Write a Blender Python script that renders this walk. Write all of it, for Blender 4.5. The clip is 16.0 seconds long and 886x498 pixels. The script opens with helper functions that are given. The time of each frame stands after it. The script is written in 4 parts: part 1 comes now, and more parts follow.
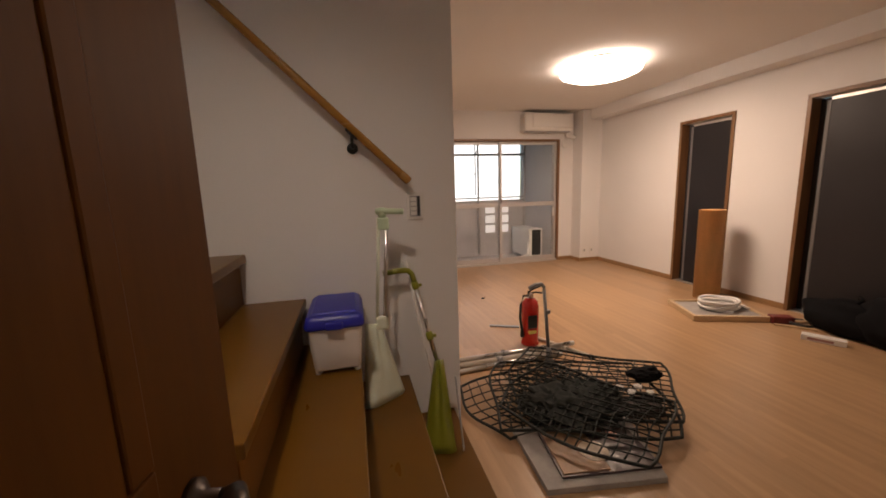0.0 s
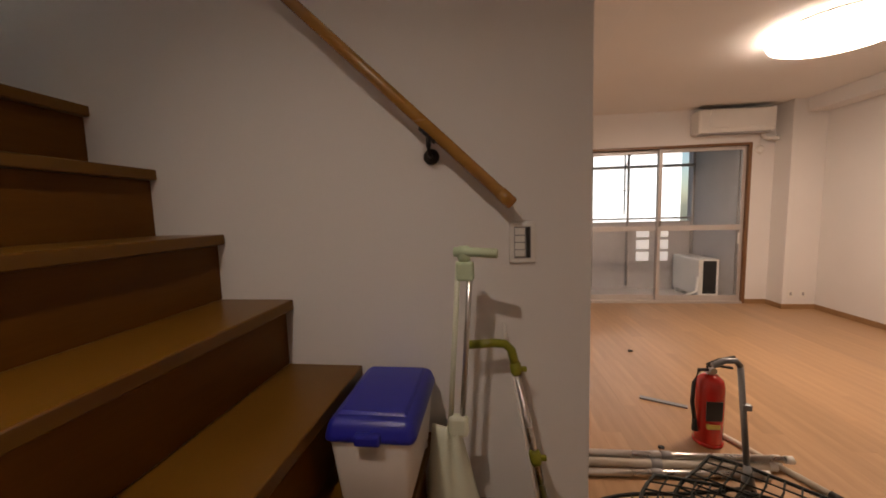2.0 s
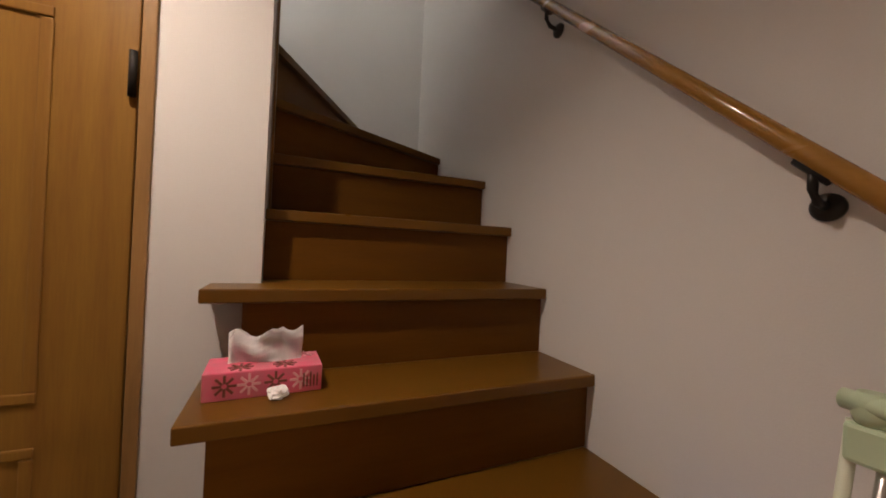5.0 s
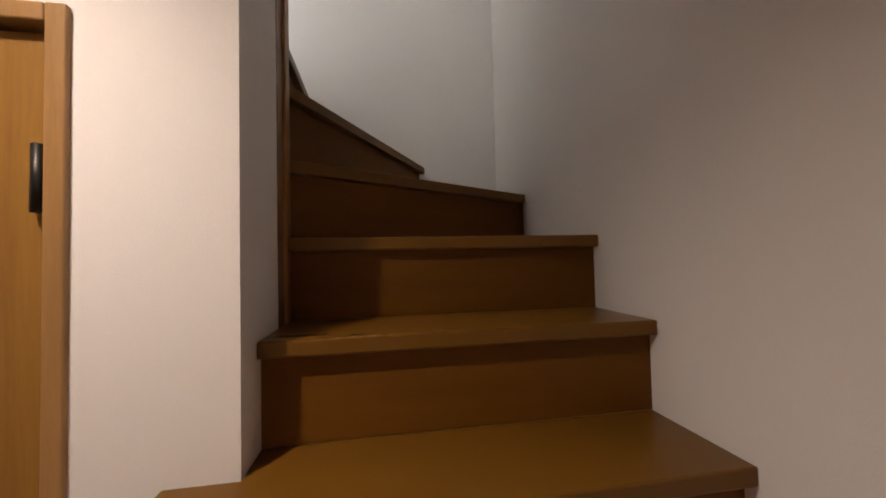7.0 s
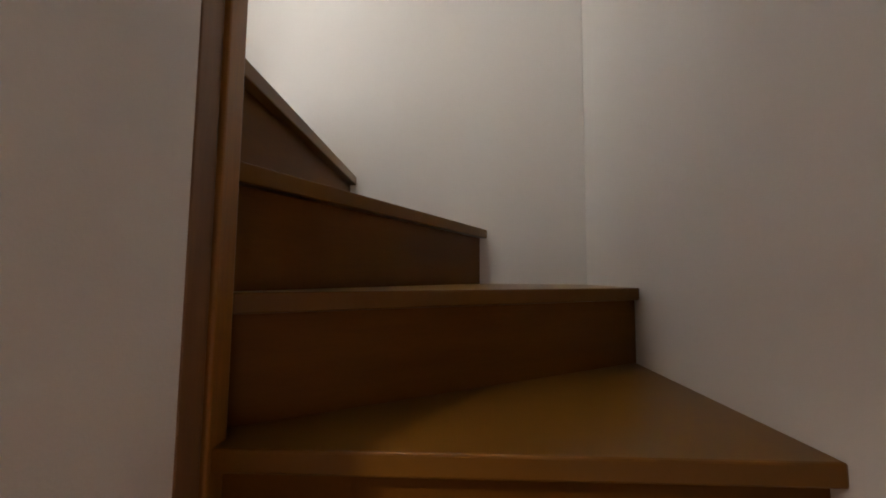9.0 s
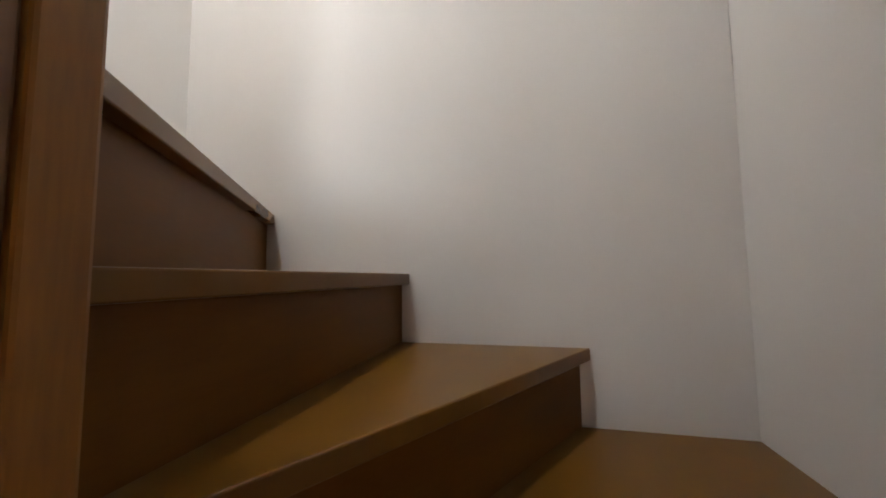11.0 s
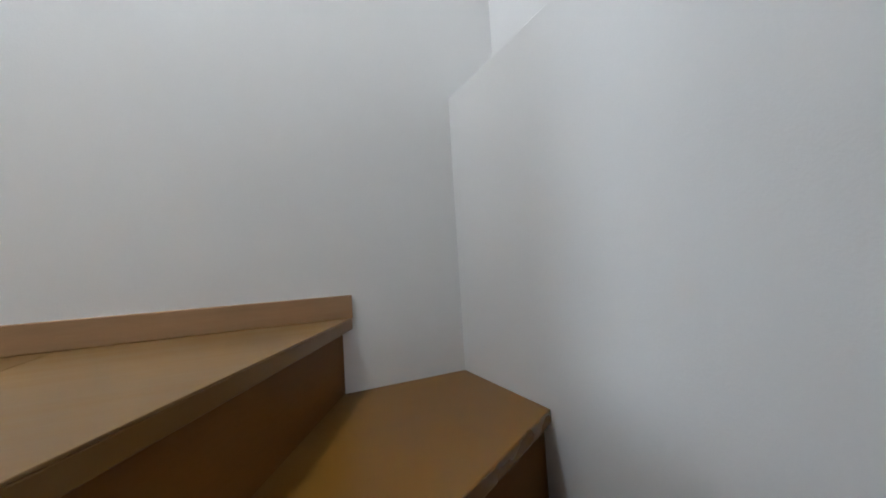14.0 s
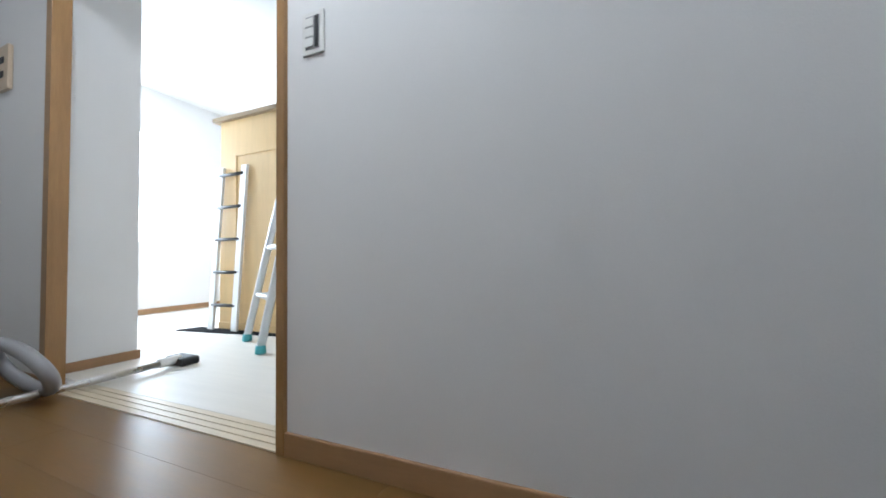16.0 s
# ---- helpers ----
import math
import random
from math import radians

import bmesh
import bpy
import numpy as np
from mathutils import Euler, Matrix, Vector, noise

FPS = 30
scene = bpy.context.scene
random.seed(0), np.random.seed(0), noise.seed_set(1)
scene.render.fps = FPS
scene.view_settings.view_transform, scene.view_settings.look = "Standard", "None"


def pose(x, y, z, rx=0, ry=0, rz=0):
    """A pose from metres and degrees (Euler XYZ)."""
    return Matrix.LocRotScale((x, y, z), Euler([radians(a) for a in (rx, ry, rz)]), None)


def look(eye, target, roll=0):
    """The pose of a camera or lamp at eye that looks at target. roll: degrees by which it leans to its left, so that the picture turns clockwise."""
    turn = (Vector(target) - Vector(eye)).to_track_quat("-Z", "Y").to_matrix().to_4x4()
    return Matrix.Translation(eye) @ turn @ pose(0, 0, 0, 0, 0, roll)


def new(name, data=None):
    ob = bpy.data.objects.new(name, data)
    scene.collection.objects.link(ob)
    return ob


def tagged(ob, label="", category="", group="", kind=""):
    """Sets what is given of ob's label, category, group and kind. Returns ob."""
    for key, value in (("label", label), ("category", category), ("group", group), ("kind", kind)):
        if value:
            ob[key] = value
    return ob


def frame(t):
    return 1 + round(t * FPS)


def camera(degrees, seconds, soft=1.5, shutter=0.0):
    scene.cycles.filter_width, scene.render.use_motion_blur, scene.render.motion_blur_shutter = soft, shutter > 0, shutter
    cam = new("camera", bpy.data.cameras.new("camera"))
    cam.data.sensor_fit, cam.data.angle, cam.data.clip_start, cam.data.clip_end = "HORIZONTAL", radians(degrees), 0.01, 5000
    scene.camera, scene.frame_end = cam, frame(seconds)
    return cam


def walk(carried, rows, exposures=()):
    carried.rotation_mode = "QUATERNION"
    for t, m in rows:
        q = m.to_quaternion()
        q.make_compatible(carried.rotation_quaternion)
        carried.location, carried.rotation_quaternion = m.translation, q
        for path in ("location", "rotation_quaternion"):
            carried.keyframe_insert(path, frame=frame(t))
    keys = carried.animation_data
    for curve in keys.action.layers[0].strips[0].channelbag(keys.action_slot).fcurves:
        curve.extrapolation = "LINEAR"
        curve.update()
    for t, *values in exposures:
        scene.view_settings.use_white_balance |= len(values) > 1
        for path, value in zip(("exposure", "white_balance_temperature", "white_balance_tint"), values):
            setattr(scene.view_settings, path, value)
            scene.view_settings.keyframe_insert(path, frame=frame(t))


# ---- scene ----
cam = camera(100.8, 16.0, soft=1.8)
PATH = [
    (0, (0.442, -1.659, 1.301), (0.91, 0.26, 0.987), -1.8),
    (0.5, (0.474, -1.522, 1.332), (0.982, 0.399, 1.102), -1.9),
    (1, (0.514, -1.35, 1.32), (0.849, 0.604, 1.058), -1.2),
    (1.5, (0.588, -1.189, 1.334), (0.634, 0.8, 1.134), -1.5),
    (2, (0.625, -1.083, 1.329), (0.375, 0.891, 1.129), -1.6),
    (2.5, (0.662, -0.955, 1.341), (0.062, 0.941, 1.134), -0.1),
    (3, (0.687, -0.877, 1.341), (-0.227, 0.888, 1.118), -1.8),
    (3.5, (0.727, -0.82, 1.373), (-0.665, 0.601, 1.171), -1.0),
    (4, (0.765, -0.835, 1.392), (-0.82, 0.371, 1.206), -1.8),
    (4.2, (0.773, -0.851, 1.385), (-0.863, 0.293, 1.259), -0.5),
    (6.3, (0.495, -0.683, 1.501), (-1.471, -0.324, 1.599), 0.5),
    (6.5, (0.414, -0.667, 1.556), (-1.553, -0.319, 1.656), -0.7),
    (7, (0.315, -0.623, 1.639), (-1.657, -0.291, 1.701), -1.3),
    (7.5, (0.19, -0.553, 1.733), (-1.802, -0.377, 1.784), 0.9),
    (8, (0.118, -0.533, 1.832), (-1.881, -0.48, 1.855), 0.3),
    (8.5, (0.0, -0.547, 1.867), (-1.999, -0.519, 1.937), 0.7),
    (8.7, (-0.067, -0.533, 1.892), (-2.064, -0.526, 2.01), 0.6),
    (9.65, (-0.235, -0.515, 2.1), (-2.205, -0.765, 2.21), -0.2),
    (10.8, (-0.448, -0.498, 2.315), (-2.384, -0.992, 2.413), -1.0),
    (11, (-0.49, -0.537, 2.33), (-2.426, -1.013, 2.485), -0.6),
    (11.5, (-0.562, -0.6, 2.434), (-2.494, -1.092, 2.589), -1.2),
    (12, (-0.681, -0.566, 2.504), (-2.513, -1.352, 2.661), -1.4),
    (12.5, (-0.751, -0.583, 2.641), (-2.376, -1.738, 2.808), -1.6),
    (13, (-0.83, -0.656, 2.728), (-2.288, -2.016, 2.884), -1.5),
    (13.5, (-0.924, -0.692, 2.84), (-2.154, -2.261, 3.01), -3.1),
    (14, (-1.011, -0.738, 2.899), (-1.882, -2.536, 2.998), -3.5),
    (14.5, (-1.06, -0.786, 3.06), (-1.46, -2.744, 3.153), -2.5),
    (15, (-1.096, -0.895, 3.142), (-1.117, -2.894, 3.211), -1.1),
    (15.3, (-1.072, -0.931, 3.204), (-0.919, -2.924, 3.282), -1.8),
    (15.6, (-1.069, -0.974, 3.264), (-0.695, -2.938, 3.319), -2.0),
    (16, (-1.084, -1.05, 3.306), (-0.288, -2.884, 3.369), -0.7),
]
walk(cam, [(t, look(eye, target, roll)) for t, eye, target, roll in PATH],
     exposures=[(0, -0.25, 6850, 10), (2.6, -0.32, 6850, 10), (4, -0.08, 6850, 10), (7, 0.3, 6600, 10), (8.7, 0.44, 6800, 10), (11, 0.55, 6500, 10), (12.5, 0.27, 5900, 7),
                (14.5, -0.2, 5500, 5), (16, -0.6, 5400, 6)])

# ---- world and lamps ----
world = bpy.data.worlds.new("world")
scene.world = world
world.use_nodes = True
wn = world.node_tree.nodes
sky = wn.new("ShaderNodeTexSky")
sky.sky_type = "NISHITA"
sky.sun_disc = False
sky.sun_elevation, sky.sun_rotation = radians(35), radians(200)
world.node_tree.links.new(sky.outputs[0], wn["Background"].inputs[0])
wn["Background"].inputs[1].default_value = 0.12


def area_lamp(name, m, sx, sy, watts, colour):
    data = bpy.data.lights.new(name, "AREA")
    data.shape, data.size, data.size_y, data.energy, data.color = "RECTANGLE", sx, sy, watts, colour
    ob = new(name, data)
    ob.matrix_world = m
    return ob


def point_lamp(name, place, watts, colour, radius):
    data = bpy.data.lights.new(name, "POINT")
    data.energy, data.color, data.shadow_soft_size = watts, colour, radius
    ob = new(name, data)
    ob.location = place
    return ob


def spot_lamp(name, m, watts, colour, radius, cone, blend):
    data = bpy.data.lights.new(name, "SPOT")
    data.energy, data.color, data.shadow_soft_size = watts, colour, radius
    data.spot_size, data.spot_blend = radians(cone), blend
    ob = new(name, data)
    ob.matrix_world = m
    return ob


WARM = (1.0, 0.715, 0.545)
COOL = (1.0, 0.97, 0.93)
lamp_disc = area_lamp("living_lamp", pose(3.08, 1.92, 2.395), 0.8, 0.8, 48, WARM)
lamp_disc.data.shape = "DISK"
hall_lamp = spot_lamp("hall_downlight_bulb", pose(0.17, -1.25, 2.54), 58, (1.0, 0.81, 0.68), 0.03, 140, 1.0)
landing_lamp = point_lamp("landing_lamp", (-0.42, -1.24, 5.05), 52, COOL, 0.09)
# added light in front of the made-up upstairs window, brightens the room
added_room_light = area_lamp("added_window_light", look((3.37, -2.96, 4.15), (1.4, -2.96, 4.0)), 1.0, 1.15, 108, (0.95, 0.98, 1.0))
# unseen fill without a fixture, lifts the upstairs room's walls and ceiling
room_fill = point_lamp("bedroom_fill", (1.9, -2.75, 4.95), 4, (0.97, 0.98, 1.0), 0.2)

# ---- materials ----


def material(name, colour, rough=0.6, metal=0.0, vary=0.12, scale=6.0, fine=60.0, bump=0.05, stretch=(1, 1, 1), coat=0.0,
             second=None, rand=0.0, spec=0.5):
    m = bpy.data.materials.new(name)
    m.use_nodes = True
    n, k = m.node_tree.nodes, m.node_tree.links
    b = n["Principled BSDF"]
    b.inputs["Metallic"].default_value = metal
    b.inputs["Coat Weight"].default_value = coat
    b.inputs["Specular IOR Level"].default_value = spec
    tc, mp = n.new("ShaderNodeTexCoord"), n.new("ShaderNodeMapping")
    mp.inputs["Scale"].default_value = stretch
    k.new(tc.outputs["Object"], mp.inputs[0])
    big, small = n.new("ShaderNodeTexNoise"), n.new("ShaderNodeTexNoise")
    big.inputs["Scale"].default_value, big.inputs["Detail"].default_value = scale, 5
    small.inputs["Scale"].default_value, small.inputs["Detail"].default_value = fine, 3
    k.new(mp.outputs[0], big.inputs["Vector"])
    k.new(mp.outputs[0], small.inputs["Vector"])
    mix = n.new("ShaderNodeMath")
    mix.operation = "MULTIPLY_ADD"
    mix.inputs[1].default_value = 0.35
    k.new(small.outputs[0], mix.inputs[0])
    k.new(big.outputs[0], mix.inputs[2])
    ramp = n.new("ShaderNodeValToRGB")
    lo = [c * (1 - vary) for c in (second or colour)]
    hi = [min(1, c * (1 + vary)) for c in colour]
    ramp.color_ramp.elements[0].position, ramp.color_ramp.elements[1].position = 0.35, 1.0
    ramp.color_ramp.elements[0].color, ramp.color_ramp.elements[1].color = (*lo, 1), (*hi, 1)
    k.new(mix.outputs[0], ramp.inputs[0])
    out = ramp.outputs[0]
    if rand:
        info, hs, mr = n.new("ShaderNodeObjectInfo"), n.new("ShaderNodeHueSaturation"), n.new("ShaderNodeMapRange")
        mr.inputs["To Min"].default_value, mr.inputs["To Max"].default_value = 1 - rand, 1 + rand
        k.new(info.outputs["Random"], mr.inputs[0])
        k.new(mr.outputs[0], hs.inputs["Value"])
        k.new(out, hs.inputs["Color"])
        out = hs.outputs[0]
    k.new(out, b.inputs["Base Color"])
    rr = n.new("ShaderNodeMapRange")
    rr.inputs["To Min"].default_value, rr.inputs["To Max"].default_value = max(0.03, rough - 0.08), min(1, rough + 0.08)
    k.new(big.outputs[0], rr.inputs[0])
    k.new(rr.outputs[0], b.inputs["Roughness"])
    if bump:
        bp = n.new("ShaderNodeBump")
        bp.inputs["Strength"].default_value, bp.inputs["Distance"].default_value = bump, 0.004
        k.new(small.outputs[0], bp.inputs["Height"])
        k.new(bp.outputs[0], b.inputs["Normal"])
    return m


def glow(name, colour, strength):
    m = bpy.data.materials.new(name)
    m.use_nodes = True
    b = m.node_tree.nodes["Principled BSDF"]
    b.inputs["Base Color"].default_value = (0.8, 0.8, 0.8, 1)
    b.inputs["Emission Color"].default_value = (*colour, 1)
    b.inputs["Emission Strength"].default_value = strength
    return m


def glassy(name, colour, rough, alpha=1.0):
    m = bpy.data.materials.new(name)
    m.use_nodes = True
    b = m.node_tree.nodes["Principled BSDF"]
    b.inputs["Base Color"].default_value = (*colour, 1)
    b.inputs["Transmission Weight"].default_value = alpha
    b.inputs["Roughness"].default_value = rough
    b.inputs["IOR"].default_value = 1.1
    return m


paper = material("wallpaper", (0.775, 0.765, 0.755), 0.85, vary=0.03, scale=1.6, fine=240, bump=0.10)
ceiling_paper = material("ceiling_paper", (0.80, 0.78, 0.75), 0.9, vary=0.02, scale=1.2, fine=200, bump=0.25)
stair_wood = material("stair_wood", (0.145, 0.066, 0.0085), 0.30, vary=0.03, scale=2.2, fine=8, bump=0.0, stretch=(2.2, 0.7, 2),
                      second=(0.134, 0.060, 0.0078), rand=0.08, spec=0.28)
stair_wood_x = material("stair_wood_cross", (0.145, 0.066, 0.0085), 0.30, vary=0.03, scale=2.2, fine=8, bump=0.0, stretch=(0.7, 2.2, 2),
                      second=(0.134, 0.060, 0.0078), rand=0.08, spec=0.28)
riser_wood = material("riser_wood", (0.150, 0.060, 0.007), 0.45, vary=0.06, scale=2.4, fine=18, bump=0.03, stretch=(1.5, 0.9, 8),
                      second=(0.118, 0.046, 0.0055), rand=0.1, spec=0.14)
post_wood = material("post_wood", (0.27, 0.115, 0.017), 0.35, vary=0.2, scale=3, fine=24, bump=0.03, stretch=(9, 9, 0.8), second=(0.21, 0.085, 0.013))
trim_wood = material("trim_wood", (0.34, 0.19, 0.07), 0.4, vary=0.15, scale=3, fine=26, bump=0.03, stretch=(8, 8, 0.8), second=(0.27, 0.15, 0.055))
dark_trim = material("dark_trim_wood", (0.21, 0.105, 0.045), 0.4, vary=0.15, scale=3, fine=26, bump=0.03, stretch=(8, 8, 0.8), second=(0.16, 0.08, 0.035))
base_wood = material("baseboard_wood", (0.34, 0.20, 0.095), 0.45, vary=0.1, scale=2, fine=18, bump=0.02, stretch=(1, 8, 8), second=(0.30, 0.175, 0.082))
leaf_wood = material("door_leaf_wood", (0.28, 0.15, 0.028), 0.38, vary=0.16, scale=2, fine=16, bump=0.03, stretch=(10, 10, 0.7), second=(0.24, 0.11, 0.028))
hall_door_wood = material("hall_door_wood", (0.13, 0.05, 0.007), 0.5, vary=0.14, scale=2, fine=14, bump=0.02, stretch=(7, 7, 0.7), second=(0.10, 0.038, 0.005), spec=0.15)
oak_floor = material("oak_floor", (0.46, 0.295, 0.165), 0.33, vary=0.09, scale=2.2, fine=20, bump=0.02, stretch=(11, 0.7, 1),
                     second=(0.39, 0.235, 0.12), rand=0.075)
landing_floor = material("landing_floor_wood", (0.185, 0.100, 0.029), 0.36, vary=0.06, scale=2.2, fine=20, bump=0.02, stretch=(0.7, 11, 1),
                         second=(0.155, 0.083, 0.023), rand=0.03, spec=0.35)
pale_floor = material("pale_floor_vinyl", (0.72, 0.69, 0.63), 0.4, vary=0.06, scale=2.2, fine=20, bump=0.02, stretch=(0.7, 9, 1))
closet_wood = material("closet_wood", (0.60, 0.42, 0.19), 0.42, vary=0.1, scale=2, fine=16, bump=0.02, stretch=(9, 9, 0.7))
rail_wood = material("rail_wood", (0.36, 0.18, 0.038), 0.25, vary=0.15, scale=3, fine=24, bump=0.02, stretch=(1, 8, 8), coat=0.3)
white_plastic = material("white_plastic", (0.78, 0.77, 0.74), 0.4, vary=0.03, bump=0.0)
grey_plastic = material("grey_plastic", (0.33, 0.33, 0.34), 0.5, vary=0.05, bump=0.02)
blue_plastic = material("blue_plastic", (0.018, 0.02, 0.30), 0.38, vary=0.06, fine=200, bump=0.02)
bin_plastic = material("bin_plastic", (0.74, 0.70, 0.66), 0.5, vary=0.04, bump=0.01)
mint_plastic = material("mint_plastic", (0.55, 0.68, 0.48), 0.35, vary=0.05, bump=0.0)
cream_plastic = material("cream_plastic", (0.70, 0.74, 0.60), 0.4, vary=0.05, bump=0.0)
lime_plastic = material("lime_plastic", (0.22, 0.23, 0.02), 0.32, vary=0.08, bump=0.0)
black_iron = material("black_iron", (0.03, 0.028, 0.026), 0.4, metal=0.6, vary=0.1, bump=0.02)
bronze = material("dark_bronze", (0.10, 0.085, 0.075), 0.32, metal=0.7, vary=0.1, bump=0.01)
stile_metal = material("stile_metal", (0.16, 0.155, 0.155), 0.6, metal=0.3, vary=0.08, bump=0.01)
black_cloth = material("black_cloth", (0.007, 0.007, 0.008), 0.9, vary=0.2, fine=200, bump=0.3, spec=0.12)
chrome = material("brushed_metal", (0.62, 0.61, 0.59), 0.28, metal=1.0, vary=0.06, bump=0.01)
aluminium = material("aluminium", (0.60, 0.59, 0.58), 0.38, metal=0.85, vary=0.05, bump=0.01)
window_metal = material("window_metal", (0.55, 0.52, 0.50), 0.4, metal=0.4, vary=0.05, bump=0.01)
red_paint = material("red_paint", (0.55, 0.02, 0.015), 0.25, vary=0.06, bump=0.0, coat=0.4)
black_rubber = material("black_rubber", (0.02, 0.02, 0.02), 0.55, vary=0.1, bump=0.02)
pvc = material("pipe_pvc", (0.68, 0.64, 0.56), 0.35, vary=0.08, bump=0.01)
grey_steel = material("grey_steel", (0.30, 0.32, 0.34), 0.42, metal=0.7, vary=0.12, bump=0.03)
wire_green = material("coated_wire", (0.012, 0.015, 0.012), 0.5, vary=0.2, bump=0.02, spec=0.25)
net_green = material("net_cloth", (0.012, 0.015, 0.012), 0.95, vary=0.5, fine=180, bump=0.4)
slab_grey = material("slab_grey", (0.34, 0.32, 0.30), 0.8, vary=0.2, scale=14, fine=120, bump=0.2)
book_black = material("book_cover", (0.035, 0.022, 0.02), 0.35, vary=0.4, scale=8, bump=0.02, second=(0.06, 0.02, 0.015))
box_pink = material("tissue_box_pink", (0.74, 0.09, 0.20), 0.45, vary=0.22, scale=22, fine=70, bump=0.0, second=(0.80, 0.28, 0.34))
print_brown = material("print_brown", (0.20, 0.06, 0.04), 0.5, vary=0.1, bump=0.0)
print_pale = material("print_pale", (0.85, 0.45, 0.50), 0.5, vary=0.1, bump=0.0)
tissue_paper = material("tissue_paper", (0.90, 0.89, 0.90), 0.95, vary=0.03, bump=0.1)
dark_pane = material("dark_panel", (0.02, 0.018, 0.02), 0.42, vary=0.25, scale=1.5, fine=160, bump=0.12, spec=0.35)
frosted = glassy("frosted_glass", (0.86, 0.86, 0.88), 0.35)
clear_pane = glassy("clear_glass", (0.97, 0.98, 0.98), 0.0)
concrete = material("balcony_concrete", (0.55, 0.53, 0.52), 0.85, vary=0.08, scale=3, bump=0.2)
lamp_shade = glow("lamp_shade", (1.0, 0.80, 0.68), 15.0)
day_glow = glow("day_glow", (1.0, 0.97, 0.97), 2.2)
teal_plastic = material("teal_plastic", (0.08, 0.36, 0.38), 0.4, vary=0.05, bump=0.0)
board_wood = material("board_wood", (0.55, 0.40, 0.24), 0.5, vary=0.15, bump=0.03, stretch=(1, 6, 6))
wrap_white = material("wrap_white", (0.80, 0.79, 0.77), 0.5, vary=0.06, fine=90, bump=0.2)
sheet_wood = material("flooring_sheet", (0.82, 0.57, 0.30), 0.4, vary=0.15, scale=2, fine=18, bump=0.02, stretch=(6, 6, 1.5))

# ---- mesh helpers ----


def finish(bm, name, mat_, parent=None, label=""):
    bmesh.ops.recalc_face_normals(bm, faces=bm.faces)
    me = bpy.data.meshes.new(name)
    bm.to_mesh(me)
    bm.free()
    me.materials.append(mat_)
    ob = new(name, me)
    if parent is not None:
        ob.parent = parent
    if label:
        tagged(ob, label)
    return ob


part = lambda name, bm, mat_, parent, label="": finish(bm, name, mat_, parent, label)


def box(a, b, bevel=0.0, m=None, bm=None, seg=2):
    """A box from corner a to corner b, with bevelled edges."""
    one = bmesh.new()
    bmesh.ops.create_cube(one, size=1)
    for v in one.verts:
        v.co = Vector([(a[i] + b[i]) / 2 + v.co[i] * abs(b[i] - a[i]) for i in range(3)])
    if bevel:
        bmesh.ops.bevel(one, geom=one.edges[:], offset=bevel, segments=seg, affect="EDGES", profile=0.5)
    if m is not None:
        one.transform(m)
    return join(bm, one)


def join(bm, one):
    if bm is None:
        return one
    tmp = bpy.data.meshes.new("tmp")
    one.to_mesh(tmp)
    one.free()
    bm.from_mesh(tmp)
    bpy.data.meshes.remove(tmp)
    return bm


def prism(points, z0, z1, bevel=0.0, bm=None):
    """An upright prism over a plan outline."""
    one = bmesh.new()
    lo = [one.verts.new((x, y, z0)) for x, y in points]
    hi = [one.verts.new((x, y, z1)) for x, y in points]
    one.faces.new(lo[::-1])
    top = one.faces.new(hi)
    n = len(points)
    for i in range(n):
        one.faces.new((lo[i], lo[(i + 1) % n], hi[(i + 1) % n], hi[i]))
    if bevel:
        bmesh.ops.recalc_face_normals(one, faces=one.faces)
        bmesh.ops.bevel(one, geom=one.edges[:], offset=bevel, segments=2, affect="EDGES", profile=0.5)
    return join(bm, one)


def tube(path, r, sides=10, closed=False, bm=None):
    """A round tube along a list of points."""
    one = bmesh.new()
    pts = [Vector(p) for p in path]
    n, rings = len(pts), []
    for i, p in enumerate(pts):
        if closed:
            d = pts[(i + 1) % n] - pts[i - 1]
        else:
            d = pts[min(i + 1, n - 1)] - pts[max(i - 1, 0)]
        d.normalize()
        up = Vector((0, 0, 1)) if abs(d.z) < 0.95 else Vector((1, 0, 0))
        u = d.cross(up).normalized()
        w = d.cross(u)
        rad = r[i] if isinstance(r, (list, tuple)) else r
        rings.append([one.verts.new(p + rad * (math.cos(a) * u + math.sin(a) * w)) for a in [2 * math.pi * j / sides for j in range(sides)]])
    for i in range(n if closed else n - 1):
        a, b = rings[i], rings[(i + 1) % n]
        for j in range(sides):
            f = one.faces.new((a[j], a[(j + 1) % sides], b[(j + 1) % sides], b[j]))
            f.smooth = True
    if not closed:
        one.faces.new(rings[0][::-1])
        one.faces.new(rings[-1])
    return join(bm, one)


def lathe(profile, sides=32, m=None, bm=None):
    """A turned body from (radius, height) pairs."""
    one = bmesh.new()
    rings = []
    for r, z in profile:
        rings.append([one.verts.new((max(r, 1e-4) * math.cos(2 * math.pi * j / sides), max(r, 1e-4) * math.sin(2 * math.pi * j / sides), z)) for j in range(sides)])
    for a, b in zip(rings, rings[1:]):
        for j in range(sides):
            one.faces.new((a[j], a[(j + 1) % sides], b[(j + 1) % sides], b[j])).smooth = True
    one.faces.new(rings[0][::-1])
    one.faces.new(rings[-1])
    if m is not None:
        one.transform(m)
    return join(bm, one)


def thing(name, place=(0, 0, 0), label="", category="", group="", rz=0.0, kind=""):
    ob = new(name)
    ob.matrix_world = pose(*place, 0, 0, rz)
    ob.empty_display_size = 0.05
    return tagged(ob, label, category, group, kind)


def structure(name, bm, mat_, label, category=""):
    return tagged(finish(bm, name, mat_), label, category or name.split("_")[0], kind="structure")


